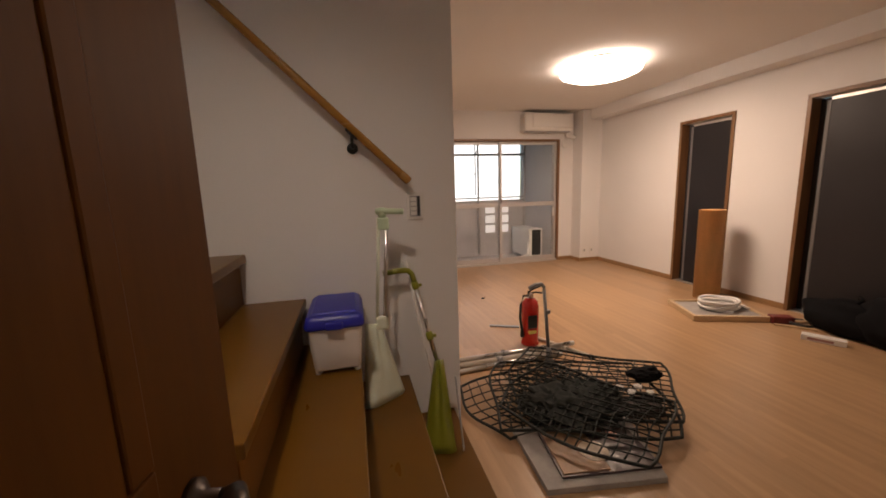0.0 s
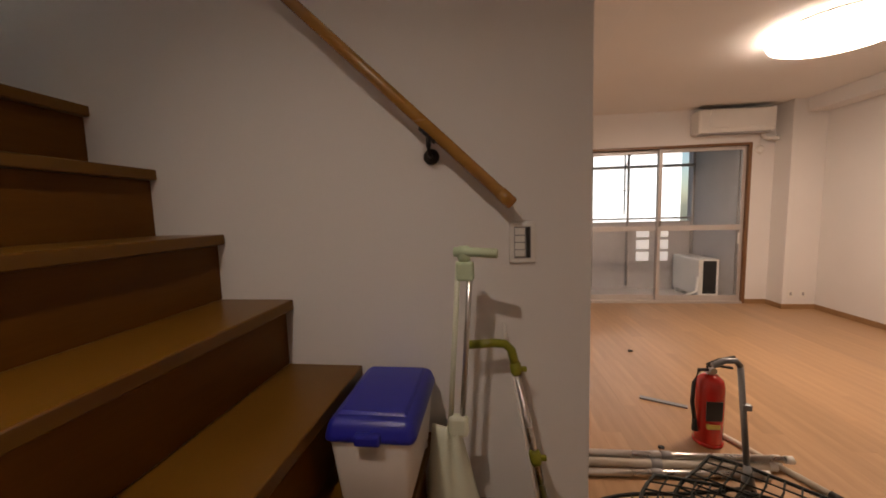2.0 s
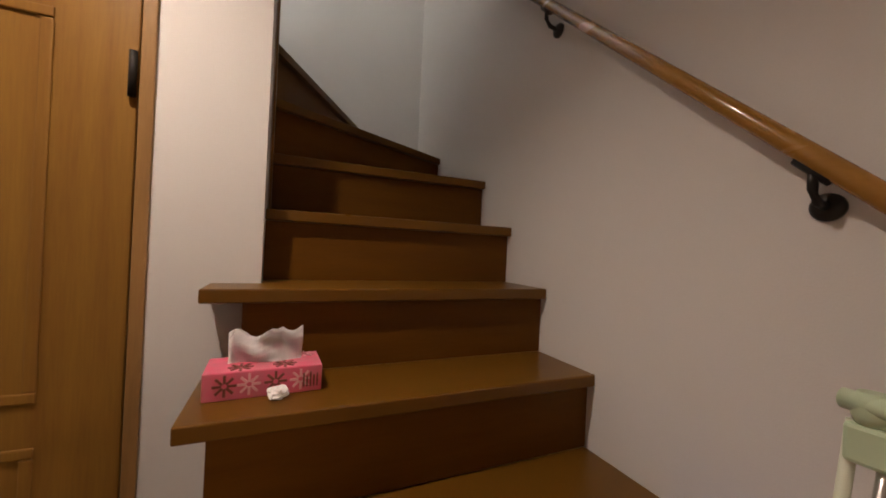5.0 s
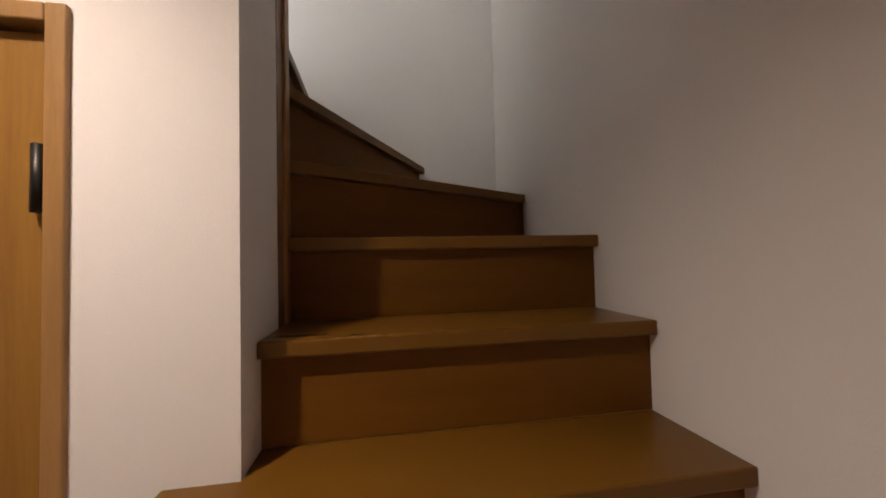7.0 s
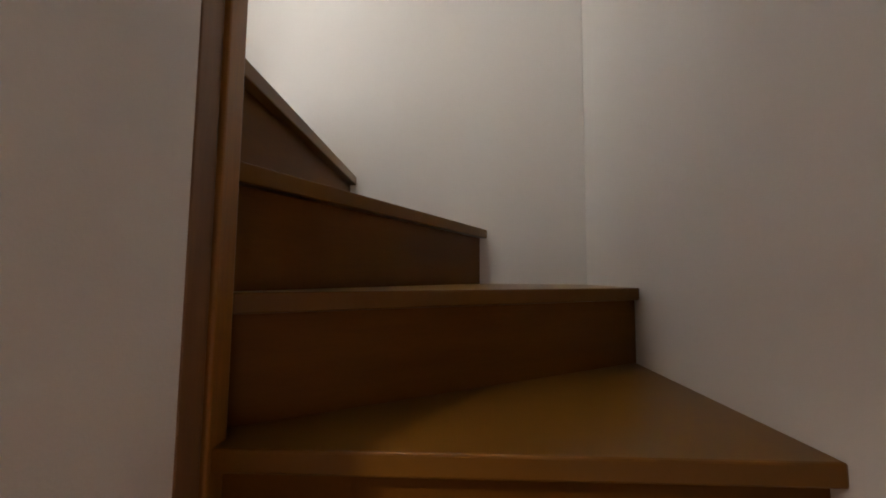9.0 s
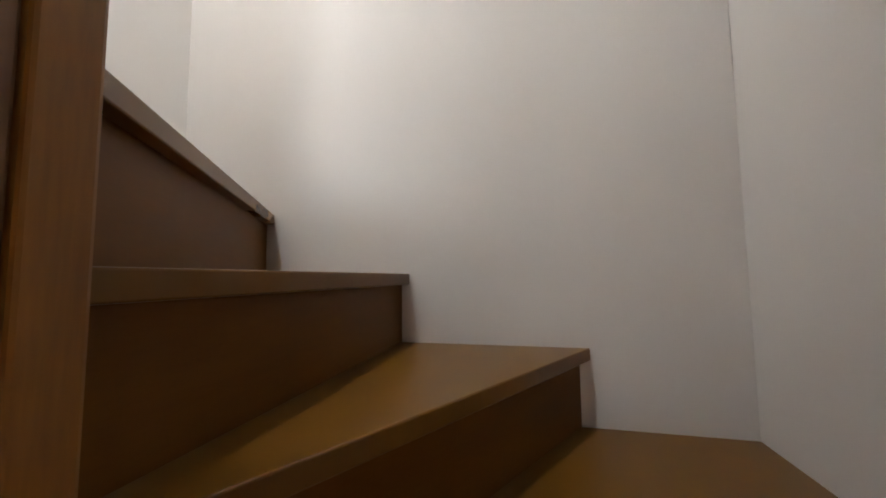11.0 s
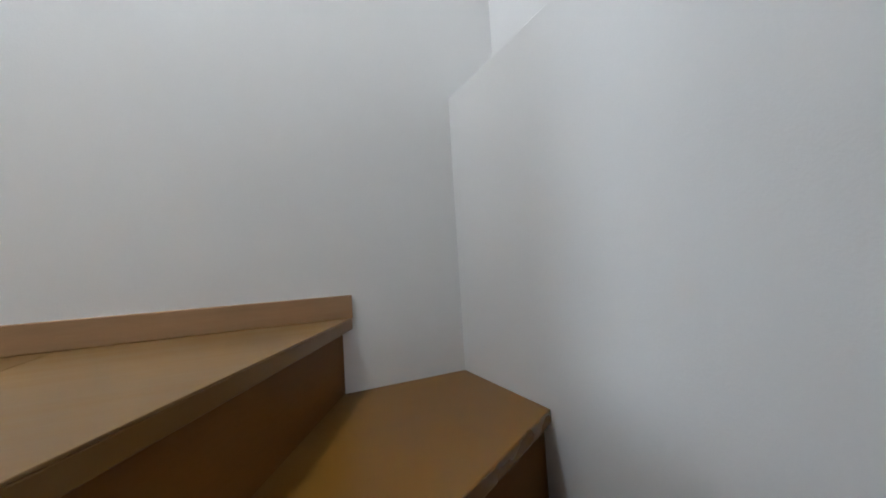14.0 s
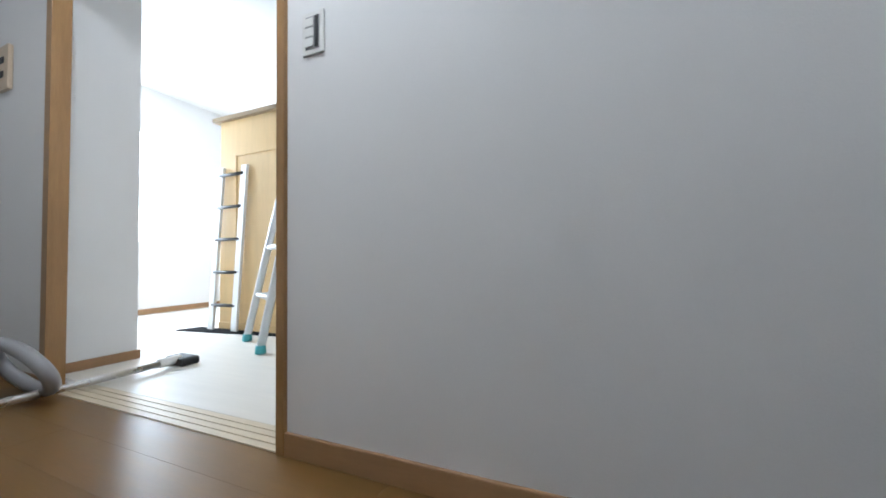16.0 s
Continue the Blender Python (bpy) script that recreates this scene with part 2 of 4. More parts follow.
# ---- plan ----
R, G = 0.213, 0.2195          # rise and going of the stair
XW, XU = -1.594, -1.79        # west wall of the stairwell below and above its ledge
YS = -1.828                   # south wall of the landing
FL2 = 13 * R                  # upper floor
CE1, CE2 = 2.56, FL2 + 2.45    # ceilings
XE, YN = 4.645, 4.2           # living room's far walls
YD = -1.97                    # wall behind the entrance door


def nose(k):
    return G * (5 - k)


# floors under the boards
structure("floor_slab", box((-1.8, -4.0, -0.2), (XE + 0.2, YN + 0.02, -0.016)), concrete, "plain grey subfloor under the boards", "floor")
bm = box((-0.58, YS - 0.1, CE1 + 0.01), (XE, -0.87, FL2 - 0.014))
box((-1.0, -4.6, CE1 + 0.01), (3.7, YS - 0.1, FL2 - 0.004), bm=bm)
structure("upper_floor_slab", bm, concrete, "plain slab between the two storeys", "floor")

# walls, lower and upper storey
structure("wall_north", box((XU - 0.2, 0, -0.02), (0.915, 0.12, CE2), 0.004), paper, "white wallpapered stair wall with handrail", "wall")
bm = box((XW - 0.25, -2.1, -0.02), (XW, 0, 3.475), 0.004)
structure("wall_west", bm, paper, "white papered stairwell wall with a ledge", "wall")
structure("wall_west_upper", box((XU - 0.12, -2.1, 3.475), (XU, 0, CE2)), paper, "white papered wall set back above the ledge", "wall")
structure("wall_living_west", box((0.70, 0.12, -0.02), (0.82, YN, CE1)), paper, "plain white living room wall", "wall")
bm = box((-0.54, -0.862, -0.02), (-0.362, -1.115, CE1))
box((-0.54, -1.115, 2.065), (-0.362, YD - 0.0, CE1), bm=bm)
box((-0.64, -0.99, -0.02), (-0.375, -0.864, CE1), bm=bm)
structure("wall_under_stairs", bm, paper, "white papered wall around a storage door", "wall")
structure("wall_stair_side", box((-0.372, -0.925, -0.02), (0.845, -0.87, 0.19)), paper, "white panel closing the stair's side", "wall")
bm = box((-1.7, YD - 0.12, -0.02), (0.16, YD, CE1))
box((1.0, YD - 0.12, -0.02), (XE, YD, CE1), bm=bm)
box((0.16, YD - 0.12, 2.06), (1.0, YD, CE1), bm=bm)
structure("wall_south", bm, paper, "white papered wall with the hall doorway", "wall")
bm = box((-0.2, -3.6, -0.02), (1.4, -3.5, CE1))
box((-0.3, -3.6, -0.02), (-0.2, YD - 0.12, CE1), bm=bm)
box((1.4, -3.6, -0.02), (1.5, YD - 0.12, CE1), bm=bm)
structure("wall_entrance_hall", bm, paper, "plain white walls of the entrance hall", "wall")
# east wall with two doorways
DA, DB = (1.70, 2.34), (-0.06, 0.96)
bm = box((XE, DA[1], -0.02), (XE + 0.14, YN + 0.1, CE1))
box((XE, DB[1], -0.02), (XE + 0.14, DA[0], CE1), bm=bm)
box((XE, YD - 0.12, -0.02), (XE + 0.14, DB[0], CE1), bm=bm)
box((XE, DA[0], 2.04), (XE + 0.14, DA[1], CE1), bm=bm)
box((XE, DB[0], 2.04), (XE + 0.14, DB[1], CE1), bm=bm)
structure("wall_east", bm, paper, "white papered wall with two dark doorways", "wall")
structure("wall_east_pillar", box((4.27, 3.93, -0.02), (XE, YN, CE1), 0.004), paper, "white papered corner pillar", "pillar")
structure("beam_east", box((4.42, YD, 2.40), (XE, 3.93, CE1), 0.004), paper, "white papered beam along the wall", "beam")
WX0, WX1, WZ = 1.75, 3.97, 2.08
bm = box((0.70, YN, -0.02), (WX0, YN + 0.14, CE1))
box((WX1, YN, -0.02), (XE + 0.14, YN + 0.14, CE1), bm=bm)
box((WX0, YN, WZ), (WX1, YN + 0.14, CE1), bm=bm)
structure("wall_window", bm, paper, "white papered wall around the balcony window", "wall")
bm = box((0.82, -1.97, CE1), (XE, YN, CE1 + 0.008))
box((-0.362, -1.97, CE1), (0.82, -0.87, CE1 + 0.008), bm=bm)
box((-0.2, -3.5, CE1), (1.4, -1.97, CE1 + 0.008), bm=bm)
structure("ceiling", bm, ceiling_paper, "white papered living room ceiling")
structure("ceiling_soffit", box((0.82, 0.125, 2.35), (1.378, YN, CE1), 0.003), ceiling_paper, "lower white ceiling strip", "ceiling")
structure("ceiling_soffit_front", box((0.93, -1.95, 2.35), (1.378, 0.12, CE1), 0.003), ceiling_paper, "lower white ceiling strip", "ceiling")
# upper storey
OX0, OX1, OZ = -0.235, 1.10, FL2 + 2.0
bm = box((XU, YS - 0.12, 2.4), (OX0 - 0.03, YS, CE2))
box((OX1 + 0.04, YS - 0.06, FL2 - 0.01), (1.9, YS, CE2), bm=bm)
box((OX0 - 0.03, YS - 0.12, OZ + 0.03), (OX1 + 0.04, YS, CE2), bm=bm)
structure("wall_landing_south", bm, paper, "white papered landing wall with a doorway", "wall")
structure("wall_landing_east", box((1.78, YS, FL2 - 0.01), (1.9, 0.0, CE2)), paper, "plain white landing wall", "wall")
structure("wall_landing_north", box((0.915, 0, FL2 - 0.2), (1.9, 0.12, CE2)), paper, "plain white wall over the stairwell", "wall")
structure("landing_edge", box((-0.6, -0.87, CE1 - 0.0), (1.78, -0.845, FL2 + 0.02), 0.003), dark_trim, "dark wood edge of the landing floor", "trim")
structure("wall_landing_partition", box((-0.645, -0.99, FL2 - 0.01), (1.78, -0.871, CE2), 0.004), paper, "white papered partition beside the stairwell", "wall")
structure("ceiling_upper", box((XU - 0.1, -4.6, CE2), (3.6, 0.12, CE2 + 0.05)), ceiling_paper, "white papered upper ceiling", "ceiling")
bm = box((1.37, -2.29, FL2), (1.49, YS - 0.06, CE2))
box((1.49, -2.29, FL2), (3.4, -2.19, CE2), bm=bm)
structure("wall_room_north", bm, paper, "white wall inside the bright upstairs room", "wall")
bm = box((3.4, -4.5, FL2), (3.5, -2.19, FL2 + 0.75))
box((3.4, -4.5, FL2 + 2.0), (3.5, -2.19, CE2), bm=bm)
box((3.4, -2.42, FL2 + 0.75), (3.5, -2.19, FL2 + 2.0), bm=bm)
box((3.4, -4.5, FL2 + 0.75), (3.5, -3.5, FL2 + 2.0), bm=bm)
structure("wall_room_east", bm, paper, "white upstairs wall with an opening for the added window", "wall")
structure("wall_room_south", box((-0.5, -4.5, FL2), (3.4, -4.4, CE2)), paper, "plain white upstairs room wall", "wall")
structure("wall_room_west", box((-0.5, -4.4, FL2), (-0.4, YS - 0.12, CE2)), paper, "plain white upstairs room wall", "wall")

# ---- baseboards ----


def baseboard(name, a, b, mat_=base_wood, label="brown wooden baseboard at the wall's foot"):
    return structure(name, box(a, b, 0.003), mat_, label, "baseboard")


baseboard("baseboard_landing", (-1.232, YS, FL2), (OX0 - 0.03, YS + 0.012, FL2 + 0.066))
baseboard("baseboard_east", (XE - 0.012, DB[1] + 0.04, 0), (XE, DA[0] - 0.04, 0.06))
baseboard("baseboard_east_far", (XE - 0.012, DA[1] + 0.04, 0), (XE, 3.93, 0.06))
baseboard("baseboard_pillar", (4.258, 3.918, 0), (XE, 3.93, 0.06))
baseboard("baseboard_pillar_side", (4.258, 3.93, 0), (4.27, YN, 0.06))
baseboard("baseboard_window", (WX1 + 0.04, YN - 0.012, 0), (4.258, YN, 0.06))
baseboard("baseboard_room", (1.358, -2.302, FL2), (1.37, YS - 0.061, FL2 + 0.05))
baseboard("baseboard_room_east", (3.388, -4.4, FL2), (3.4, -2.29, FL2 + 0.06))
baseboard("baseboard_landing_east", (OX1 + 0.05, YS, FL2), (1.78, YS + 0.012, FL2 + 0.06))

# ---- stair ----
PV = (-0.735, -0.885)         # where the winder edges meet at the post
ENDS = {9: (-1.193, 0.0), 10: (XW, -0.39), 11: (XW, -0.918), 12: (XW, -1.421), 13: (-1.232, YS)}
STARTS = {9: (-0.70, -0.872), 10: (-0.70, -0.88), 11: (-0.71, -0.905), 12: (-0.70, -0.935), 13: (-0.745, -0.935)}
stair = thing("staircase", (0, 0, 0), "dark brown varnished wooden winder staircase with boxed treads", "staircase")


def shift(p, q, d):
    """The line p-q moved d to its left."""
    v = Vector((q[0] - p[0], q[1] - p[1])).normalized()
    n = Vector((-v.y, v.x)) * d
    return (p[0] + n.x, p[1] + n.y), (q[0] + n.x, q[1] + n.y)


def meet(p, q, axis, value):
    i = 0 if axis == "x" else 1
    s = (value - p[i]) / (q[i] - p[i])
    return (p[0] + s * (q[0] - p[0]), p[1] + s * (q[1] - p[1]))


TH = 0.034
for k in range(1, 9):
    x0, x1 = nose(k), nose(k + 1) - 0.03
    y0 = -0.975 if k <= 5 else -0.862
    if k == 6:
        out = [(x0, 0), (x0, -0.982), (-0.36, -0.982), (-0.36, -0.862), (x1, -0.862), (x1, 0)]
    elif k == 8:
        e = shift(STARTS[9], ENDS[9], 0.03)
        out = [(x0, 0), (x0, -0.866), (-0.69, -0.866), e[0], meet(e[0], e[1], "y", 0.0)]
    else:
        out = [(x0, 0), (x0, y0), (x1, y0), (x1, 0)]
    part("tread", prism(out, k * R - TH, k * R, 0.004), stair_wood, stair)
    ye = -0.926 if k <= 5 else (-0.862 if k > 6 else -0.895)
    xr = x0 - 0.028
    part("riser", box((xr - 0.02, ye, (k - 1) * R), (xr, 0, k * R - TH), 0.0), riser_wood, stair)
    if k <= 5:
        part("side_panel", box((nose(k) - 0.05, -0.926, (k - 1) * R), (-0.364, -0.905, k * R - TH)), paper, stair, "white side panel")

for k in range(9, 14):
    p, q = STARTS[k], ENDS[k]
    if k < 13:
        # back edge of this tread lies just behind the next riser
        p2, q2 = shift(STARTS[k + 1], ENDS[k + 1], 0.045)
        if k == 9:
            out = [q, p, p2, meet(p2, q2, "x", XW), (XW, 0)]
        elif k == 12:
            out = [q, p, p2, meet(p2, q2, "y", YS), (XW, YS)]
        else:
            out = [q, p, p2, meet(p2, q2, "x", XW)]
        part("tread", prism(out, k * R - TH, k * R, 0.003), stair_wood_x, stair)
    else:
        out = [q, p, (-0.6, -0.935), (-0.6, YS)]
        part("tread", prism(out, k * R - TH, k * R - 0.004, 0.002), stair_wood_x, stair, "dark brown landing nosing")
        part("landing_board", prism(out, k * R - 0.004, k * R, 0.001), landing_floor, stair, "lighter brown landing edge board")
    a, b = shift(p, q, 0.026)
    c, d = shift(p, q, 0.044)
    ax, val = ("y", 0.0) if k == 9 else (("y", YS) if k == 13 else ("x", XW))
    b, d = meet(a, b, ax, val), meet(c, d, ax, val)
    part("riser", prism([a, b, d, c], (k - 1) * R, k * R - TH), riser_wood, stair)

bm = box((-0.648, -0.985, 0.0), (-0.600, -0.862, 3.05), 0.003)
newel = tagged(finish(bm, "newel_board", dark_trim), "dark brown board at the inner stair corner", "newel post")
bm = box((-0.694, -1.0, 0.0), (-0.649, -0.855, 3.05), 0.004)
newel2 = tagged(finish(bm, "newel_post", post_wood), "reddish brown varnished square newel post", "newel post")

# ---- handrail ----
rail = thing("handrail", (0, 0, 0), "varnished wooden round handrail on the stair wall", "handrail")
ra, rb = Vector((0.679, -0.055, 1.357)), Vector((-0.62, -0.055, 1.357 + 1.299 * 0.957))
d = (rb - ra).normalized()
part("rail", tube([ra, ra + d * 0.006, ra + d * 0.5, rb], [0.014, 0.0168, 0.0168, 0.0168], 20), rail_wood, rail)
part("end_cap", tube([ra - d * 0.018, ra - d * 0.012, ra + d * 0.03], [0.0145, 0.0185, 0.0185], 20), rail_wood, rail)
for bx in (0.462, -0.215):
    zc = 1.357 + (0.679 - bx) * 0.957
    pl = part("bracket", lathe([(0.023, 0), (0.023, 0.007), (0.018, 0.012), (0.009, 0.016)], 24, pose(bx, 0, zc - 0.075, 90)), black_iron, rail, "black iron bracket")
    part("arm", tube([(bx, -0.01, zc - 0.075), (bx, -0.04, zc - 0.07), (bx, -0.055, zc - 0.05), (bx, -0.055, zc - 0.02)], 0.007), black_iron, pl)
    part("saddle", tube([Vector((bx, -0.055, zc - 0.021)) - d * 0.03, Vector((bx, -0.055, zc - 0.021)) + d * 0.03], 0.009, 8), black_iron, pl)

# ---- switch plates ----


def switch_plate(m, rows):
    ob = thing("light_switch", label="white wall switch plate with dark rocker strip", category="light switch")
    ob.matrix_world = m
    part("plate", box((-0.038, -0.008, -0.06), (0.038, 0, 0.06), 0.003), white_plastic, ob)
    part("frame", box((-0.024, -0.010, -0.046), (0.024, -0.006, 0.046), 0.001), grey_plastic, ob)
    for i in range(rows):
        z = 0.042 - (i + 0.5) * 0.084 / rows
        part("rocker", box((-0.022, -0.013, z - 0.036 / rows), (0.006, -0.008, z + 0.036 / rows), 0.001), white_plastic, ob)
    part("label_strip", box((0.010, -0.012, -0.044), (0.021, -0.009, 0.044), 0.0005), black_rubber, ob)
    return ob


switch_plate(pose(0.721, 0, 1.236), 4)
switch_plate(pose(-0.365, YS, 3.94, 0, 0, 180), 3)
sp = thing("wall_intercom", (1.57, YS, FL2 + 1.5), "beige wall control with dark buttons", "wall control")
part("case", box((-0.06, 0, -0.11), (0.06, 0.02, 0.11), 0.005), material("beige_plastic", (0.62, 0.5, 0.36), 0.5, vary=0.05), sp)
part("button", box((-0.02, 0.02, 0.02), (0.02, 0.025, 0.05), 0.002), black_rubber, sp)
part("button", box((-0.02, 0.02, -0.05), (0.02, 0.025, -0.02), 0.002), black_rubber, sp)

# ---- storage door under the stairs ----
door = thing("door_1", (0, 0, 0), "closed honey-brown wooden panel door in a wood frame", "door", kind="structure")
bm = box((-0.54, -1.145, 0), (-0.35, -1.115, 2.065), 0.003)
box((-0.54, YD + 0.0, 2.035), (-0.35, -1.146, 2.065), 0.003, bm=bm)
box((-0.54, YD + 0.001, 0), (-0.35, YD + 0.03, 2.034), 0.003, bm=bm)
part("door_frame", bm, trim_wood, door)
part("door_leaf", box((-0.41, -1.935, 0.01), (-0.375, -1.155, 2.028), 0.003), leaf_wood, door)
for z0, z1 in ((0.15, 0.9), (1.0, 1.905)):
    bm = box((-0.376, -1.80, z1 - 0.025), (-0.368, -1.31, z1), 0.004)
    box((-0.376, -1.80, z0), (-0.368, -1.31, z0 + 0.025), 0.004, bm=bm)
    box((-0.376, -1.80, z0 + 0.026), (-0.368, -1.775, z1 - 0.026), 0.004, bm=bm)
    box((-0.376, -1.335, z0 + 0.026), (-0.368, -1.31, z1 - 0.026), 0.004, bm=bm)
    part("moulding", bm, leaf_wood, door)
for z in (0.3, 1.785):
    part("hinge", tube([(-0.366, -1.163, z - 0.055), (-0.366, -1.163, z + 0.055)], 0.009, 10), black_iron, door, "dark steel hinge")
hd = part("door_handle", lathe([(0.024, 0), (0.024, 0.008), (0.01, 0.01), (0.01, 0.045)], 20, pose(-0.375, -1.87, 0.95, 0, 90, 0)), chrome, door)
part("lever", tube([(-0.335, -1.87, 0.95), (-0.33, -1.86, 0.95), (-0.33, -1.77, 0.95)], 0.009), chrome, hd)

# ---- open hall door ----
hx, hy = 0.185, YD + 0.02
hall = thing("door_2", (hx, hy, 0), "open reddish brown wooden hall door with metal lever", "door", kind="structure", rz=84)
L = 0.76
part("door_leaf", box((0, -0.018, 0.01), (L, 0.018, 2.03), 0.003), hall_door_wood, hall)
for s in (-1, 1):
    y = -0.018 if s < 0 else 0.018
    for z0, z1 in ((0.15, 0.9), (1.05, 1.9)):
        bm = box((0.13, y - 0.0025, z1 - 0.03), (L - 0.14, y + 0.0025, z1), 0.003)
        box((0.13, y - 0.0025, z0), (L - 0.14, y + 0.0025, z0 + 0.03), 0.003, bm=bm)
        box((0.13, y - 0.0025, z0 + 0.031), (0.16, y + 0.0025, z1 - 0.031), 0.003, bm=bm)
        box((L - 0.17, y - 0.0025, z0 + 0.031), (L - 0.14, y + 0.0025, z1 - 0.031), 0.003, bm=bm)
        part("moulding", bm, hall_door_wood, hall)
    hp = part("handle_rose", lathe([(0.022, 0), (0.022, 0.006), (0.017, 0.010), (0.011, 0.013), (0.010, 0.035)], 24, pose(L - 0.10, y, 1.01, 90 if s < 0 else -90)), bronze, hall, "dark metal handle rose")
    ly = y + s * 0.04
    part("lever", tube([(L - 0.10, y + s * 0.028, 1.01), (L - 0.10, ly, 1.012), (L - 0.115, ly + s * 0.005, 1.013), (L - 0.15, ly + s * 0.005, 1.01), (L - 0.19, ly, 1.005), (L - 0.20, ly - s * 0.004, 1.003)],
                       [0.010, 0.013, 0.015, 0.013, 0.011, 0.007], 16), bronze, hp)
part("latch", box((L - 0.0005, -0.012, 0.87), (L + 0.002, 0.012, 0.98), 0.0005), black_iron, hall, "dark latch plate")
part("latch_bolt", box((L, -0.006, 0.915), (L + 0.012, 0.006, 0.945), 0.002), bronze, hall)
bm = box((0.135, YD - 0.125, 0), (0.165, YD + 0.012, 2.06), 0.003)
box((0.995, YD - 0.125, 0), (1.03, YD + 0.012, 2.06), 0.003, bm=bm)
box((0.135, YD - 0.125, 2.061), (1.03, YD + 0.012, 2.09), 0.003, bm=bm)
structure("door_frame_hall", bm, trim_wood, "wooden frame of the hall doorway", "door frame")

# ---- dark doorways in the east wall ----


def dark_door(name, y0, y1, panel0):
    ob = thing(name, (0, 0, 0), "dark glazed sliding door in a brown wood frame", "door", kind="structure")
    bm = box((XE - 0.018, y1 - 0.001, 0), (XE + 0.13, y1 + 0.035, 2.04), 0.003)
    box((XE - 0.018, y0 - 0.035, 0), (XE + 0.13, y0 + 0.001, 2.04), 0.003, bm=bm)
    box((XE - 0.018, y0 - 0.035, 2.041), (XE + 0.13, y1 + 0.035, 2.076), 0.003, bm=bm)
    part("frame", bm, dark_trim, ob)
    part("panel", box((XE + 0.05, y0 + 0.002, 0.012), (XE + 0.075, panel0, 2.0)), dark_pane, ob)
    part("stile", box((XE + 0.046, panel0, 0.012), (XE + 0.082, panel0 + 0.03, 2.0), 0.002), stile_metal, ob, "dull grey metal stile")
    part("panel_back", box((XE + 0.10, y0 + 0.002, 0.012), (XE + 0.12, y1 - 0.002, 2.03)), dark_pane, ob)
    part("top_rail", box((XE + 0.046, y0 + 0.002, 2.0), (XE + 0.082, panel0, 2.03), 0.002), aluminium, ob, "pale metal top rail")
    part("threshold", box((XE + 0.0, y0 + 0.002, -0.01), (XE + 0.10, y1 - 0.002, 0.01), 0.002), aluminium, ob)
    return ob


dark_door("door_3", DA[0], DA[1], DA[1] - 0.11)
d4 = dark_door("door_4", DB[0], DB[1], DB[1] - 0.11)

# ---- balcony window ----
win = thing("window_1", (0, 0, 0), "two-panel sliding balcony window with grey metal sashes", "window", kind="structure")
bm = box((WX1 - 0.002, YN - 0.012, 0), (WX1 + 0.035, YN + 0.13, WZ + 0.035), 0.003)
box((WX0 - 0.035, YN - 0.012, 0), (WX0 + 0.002, YN + 0.13, WZ + 0.035), 0.003, bm=bm)
box((WX0, YN - 0.012, WZ), (WX1, YN + 0.13, WZ + 0.035), 0.003, bm=bm)
part("frame", bm, dark_trim, win)
part("sill", box((WX0, YN - 0.02, -0.01), (WX1, YN + 0.13, 0.03), 0.003), window_metal, win, "metal window sill track")


def sash(x0, x1, y, mid):
    bm = box((x0, y - 0.015, 0.03), (x0 + 0.045, y + 0.015, WZ), 0.003)
    box((x1 - 0.045, y - 0.015, 0.03), (x1, y + 0.015, WZ), 0.003, bm=bm)
    box((x0 + 0.045, y - 0.015, WZ - 0.05), (x1 - 0.045, y + 0.015, WZ), 0.003, bm=bm)
    box((x0 + 0.045, y - 0.015, 0.03), (x1 - 0.045, y + 0.015, 0.10), 0.003, bm=bm)
    box((x0 + 0.045, y - 0.015, 0.99), (x1 - 0.045, y + 0.015, 1.06), 0.003, bm=bm)
    s = part("sash", bm, window_metal, win)
    for z0, z1, mm in ((0.10, 0.99, clear_pane), (1.06, WZ - 0.05, clear_pane)):
        pane = part("pane", box((x0 + 0.045, y - 0.003, z0), (x1 - 0.045, y + 0.003, z1)), mm, s)
        pane.visible_shadow = False
    return s


sash(WX0 + 0.002, 2.945, YN + 0.085, 1)
sash(2.90, WX1 - 0.002, YN + 0.045, 1)
part("latch", box((2.91, YN + 0.01, 1.05), (2.94, YN + 0.03, 1.13), 0.004), chrome, win)
part("pull", box((3.90, YN + 0.02, 0.80), (3.925, YN + 0.032, 0.95), 0.004), white_plastic, win)
# balcony
structure("balcony_floor", box((0.5, YN + 0.14, -0.15), (4.9, 5.6, -0.06)), concrete, "grey concrete balcony floor", "floor")
structure("balcony_wall", box((3.95, YN + 0.14, -0.06), (4.09, 5.6, 2.5), 0.004), concrete, "pale plastered balcony side wall", "wall")
structure("balcony_ceiling", box((0.5, YN + 0.14, 2.5), (4.9, 5.6, 2.6)), concrete, "pale balcony ceiling", "ceiling")
bm = box((0.5, 5.42, -0.06), (3.95, 5.5, 1.08), 0.004)
structure("balcony_parapet", bm, material("parapet_panel", (0.50, 0.48, 0.48), 0.6, vary=0.08), "grey frosted balcony parapet panels", "parapet")
# daylight coming through the blocks is put in as a weak emission
pb = thing("balcony_glass_blocks", (0, 0, 0), "square glass blocks set in the parapet, daylight put in as glow", "glass block", kind="structure")
for i in range(2):
    for j in range(3):
        part("block", box((3.08 + i * 0.30, 5.405, 0.42 + j * 0.2), (3.28 + i * 0.30, 5.425, 0.57 + j * 0.2), 0.008), glow("block_daylight_glow", (1.0, 0.97, 0.97), 0.42), pb)
gr = thing("balcony_railing", (0, 0, 0), "thin grey metal balcony railing", "railing")
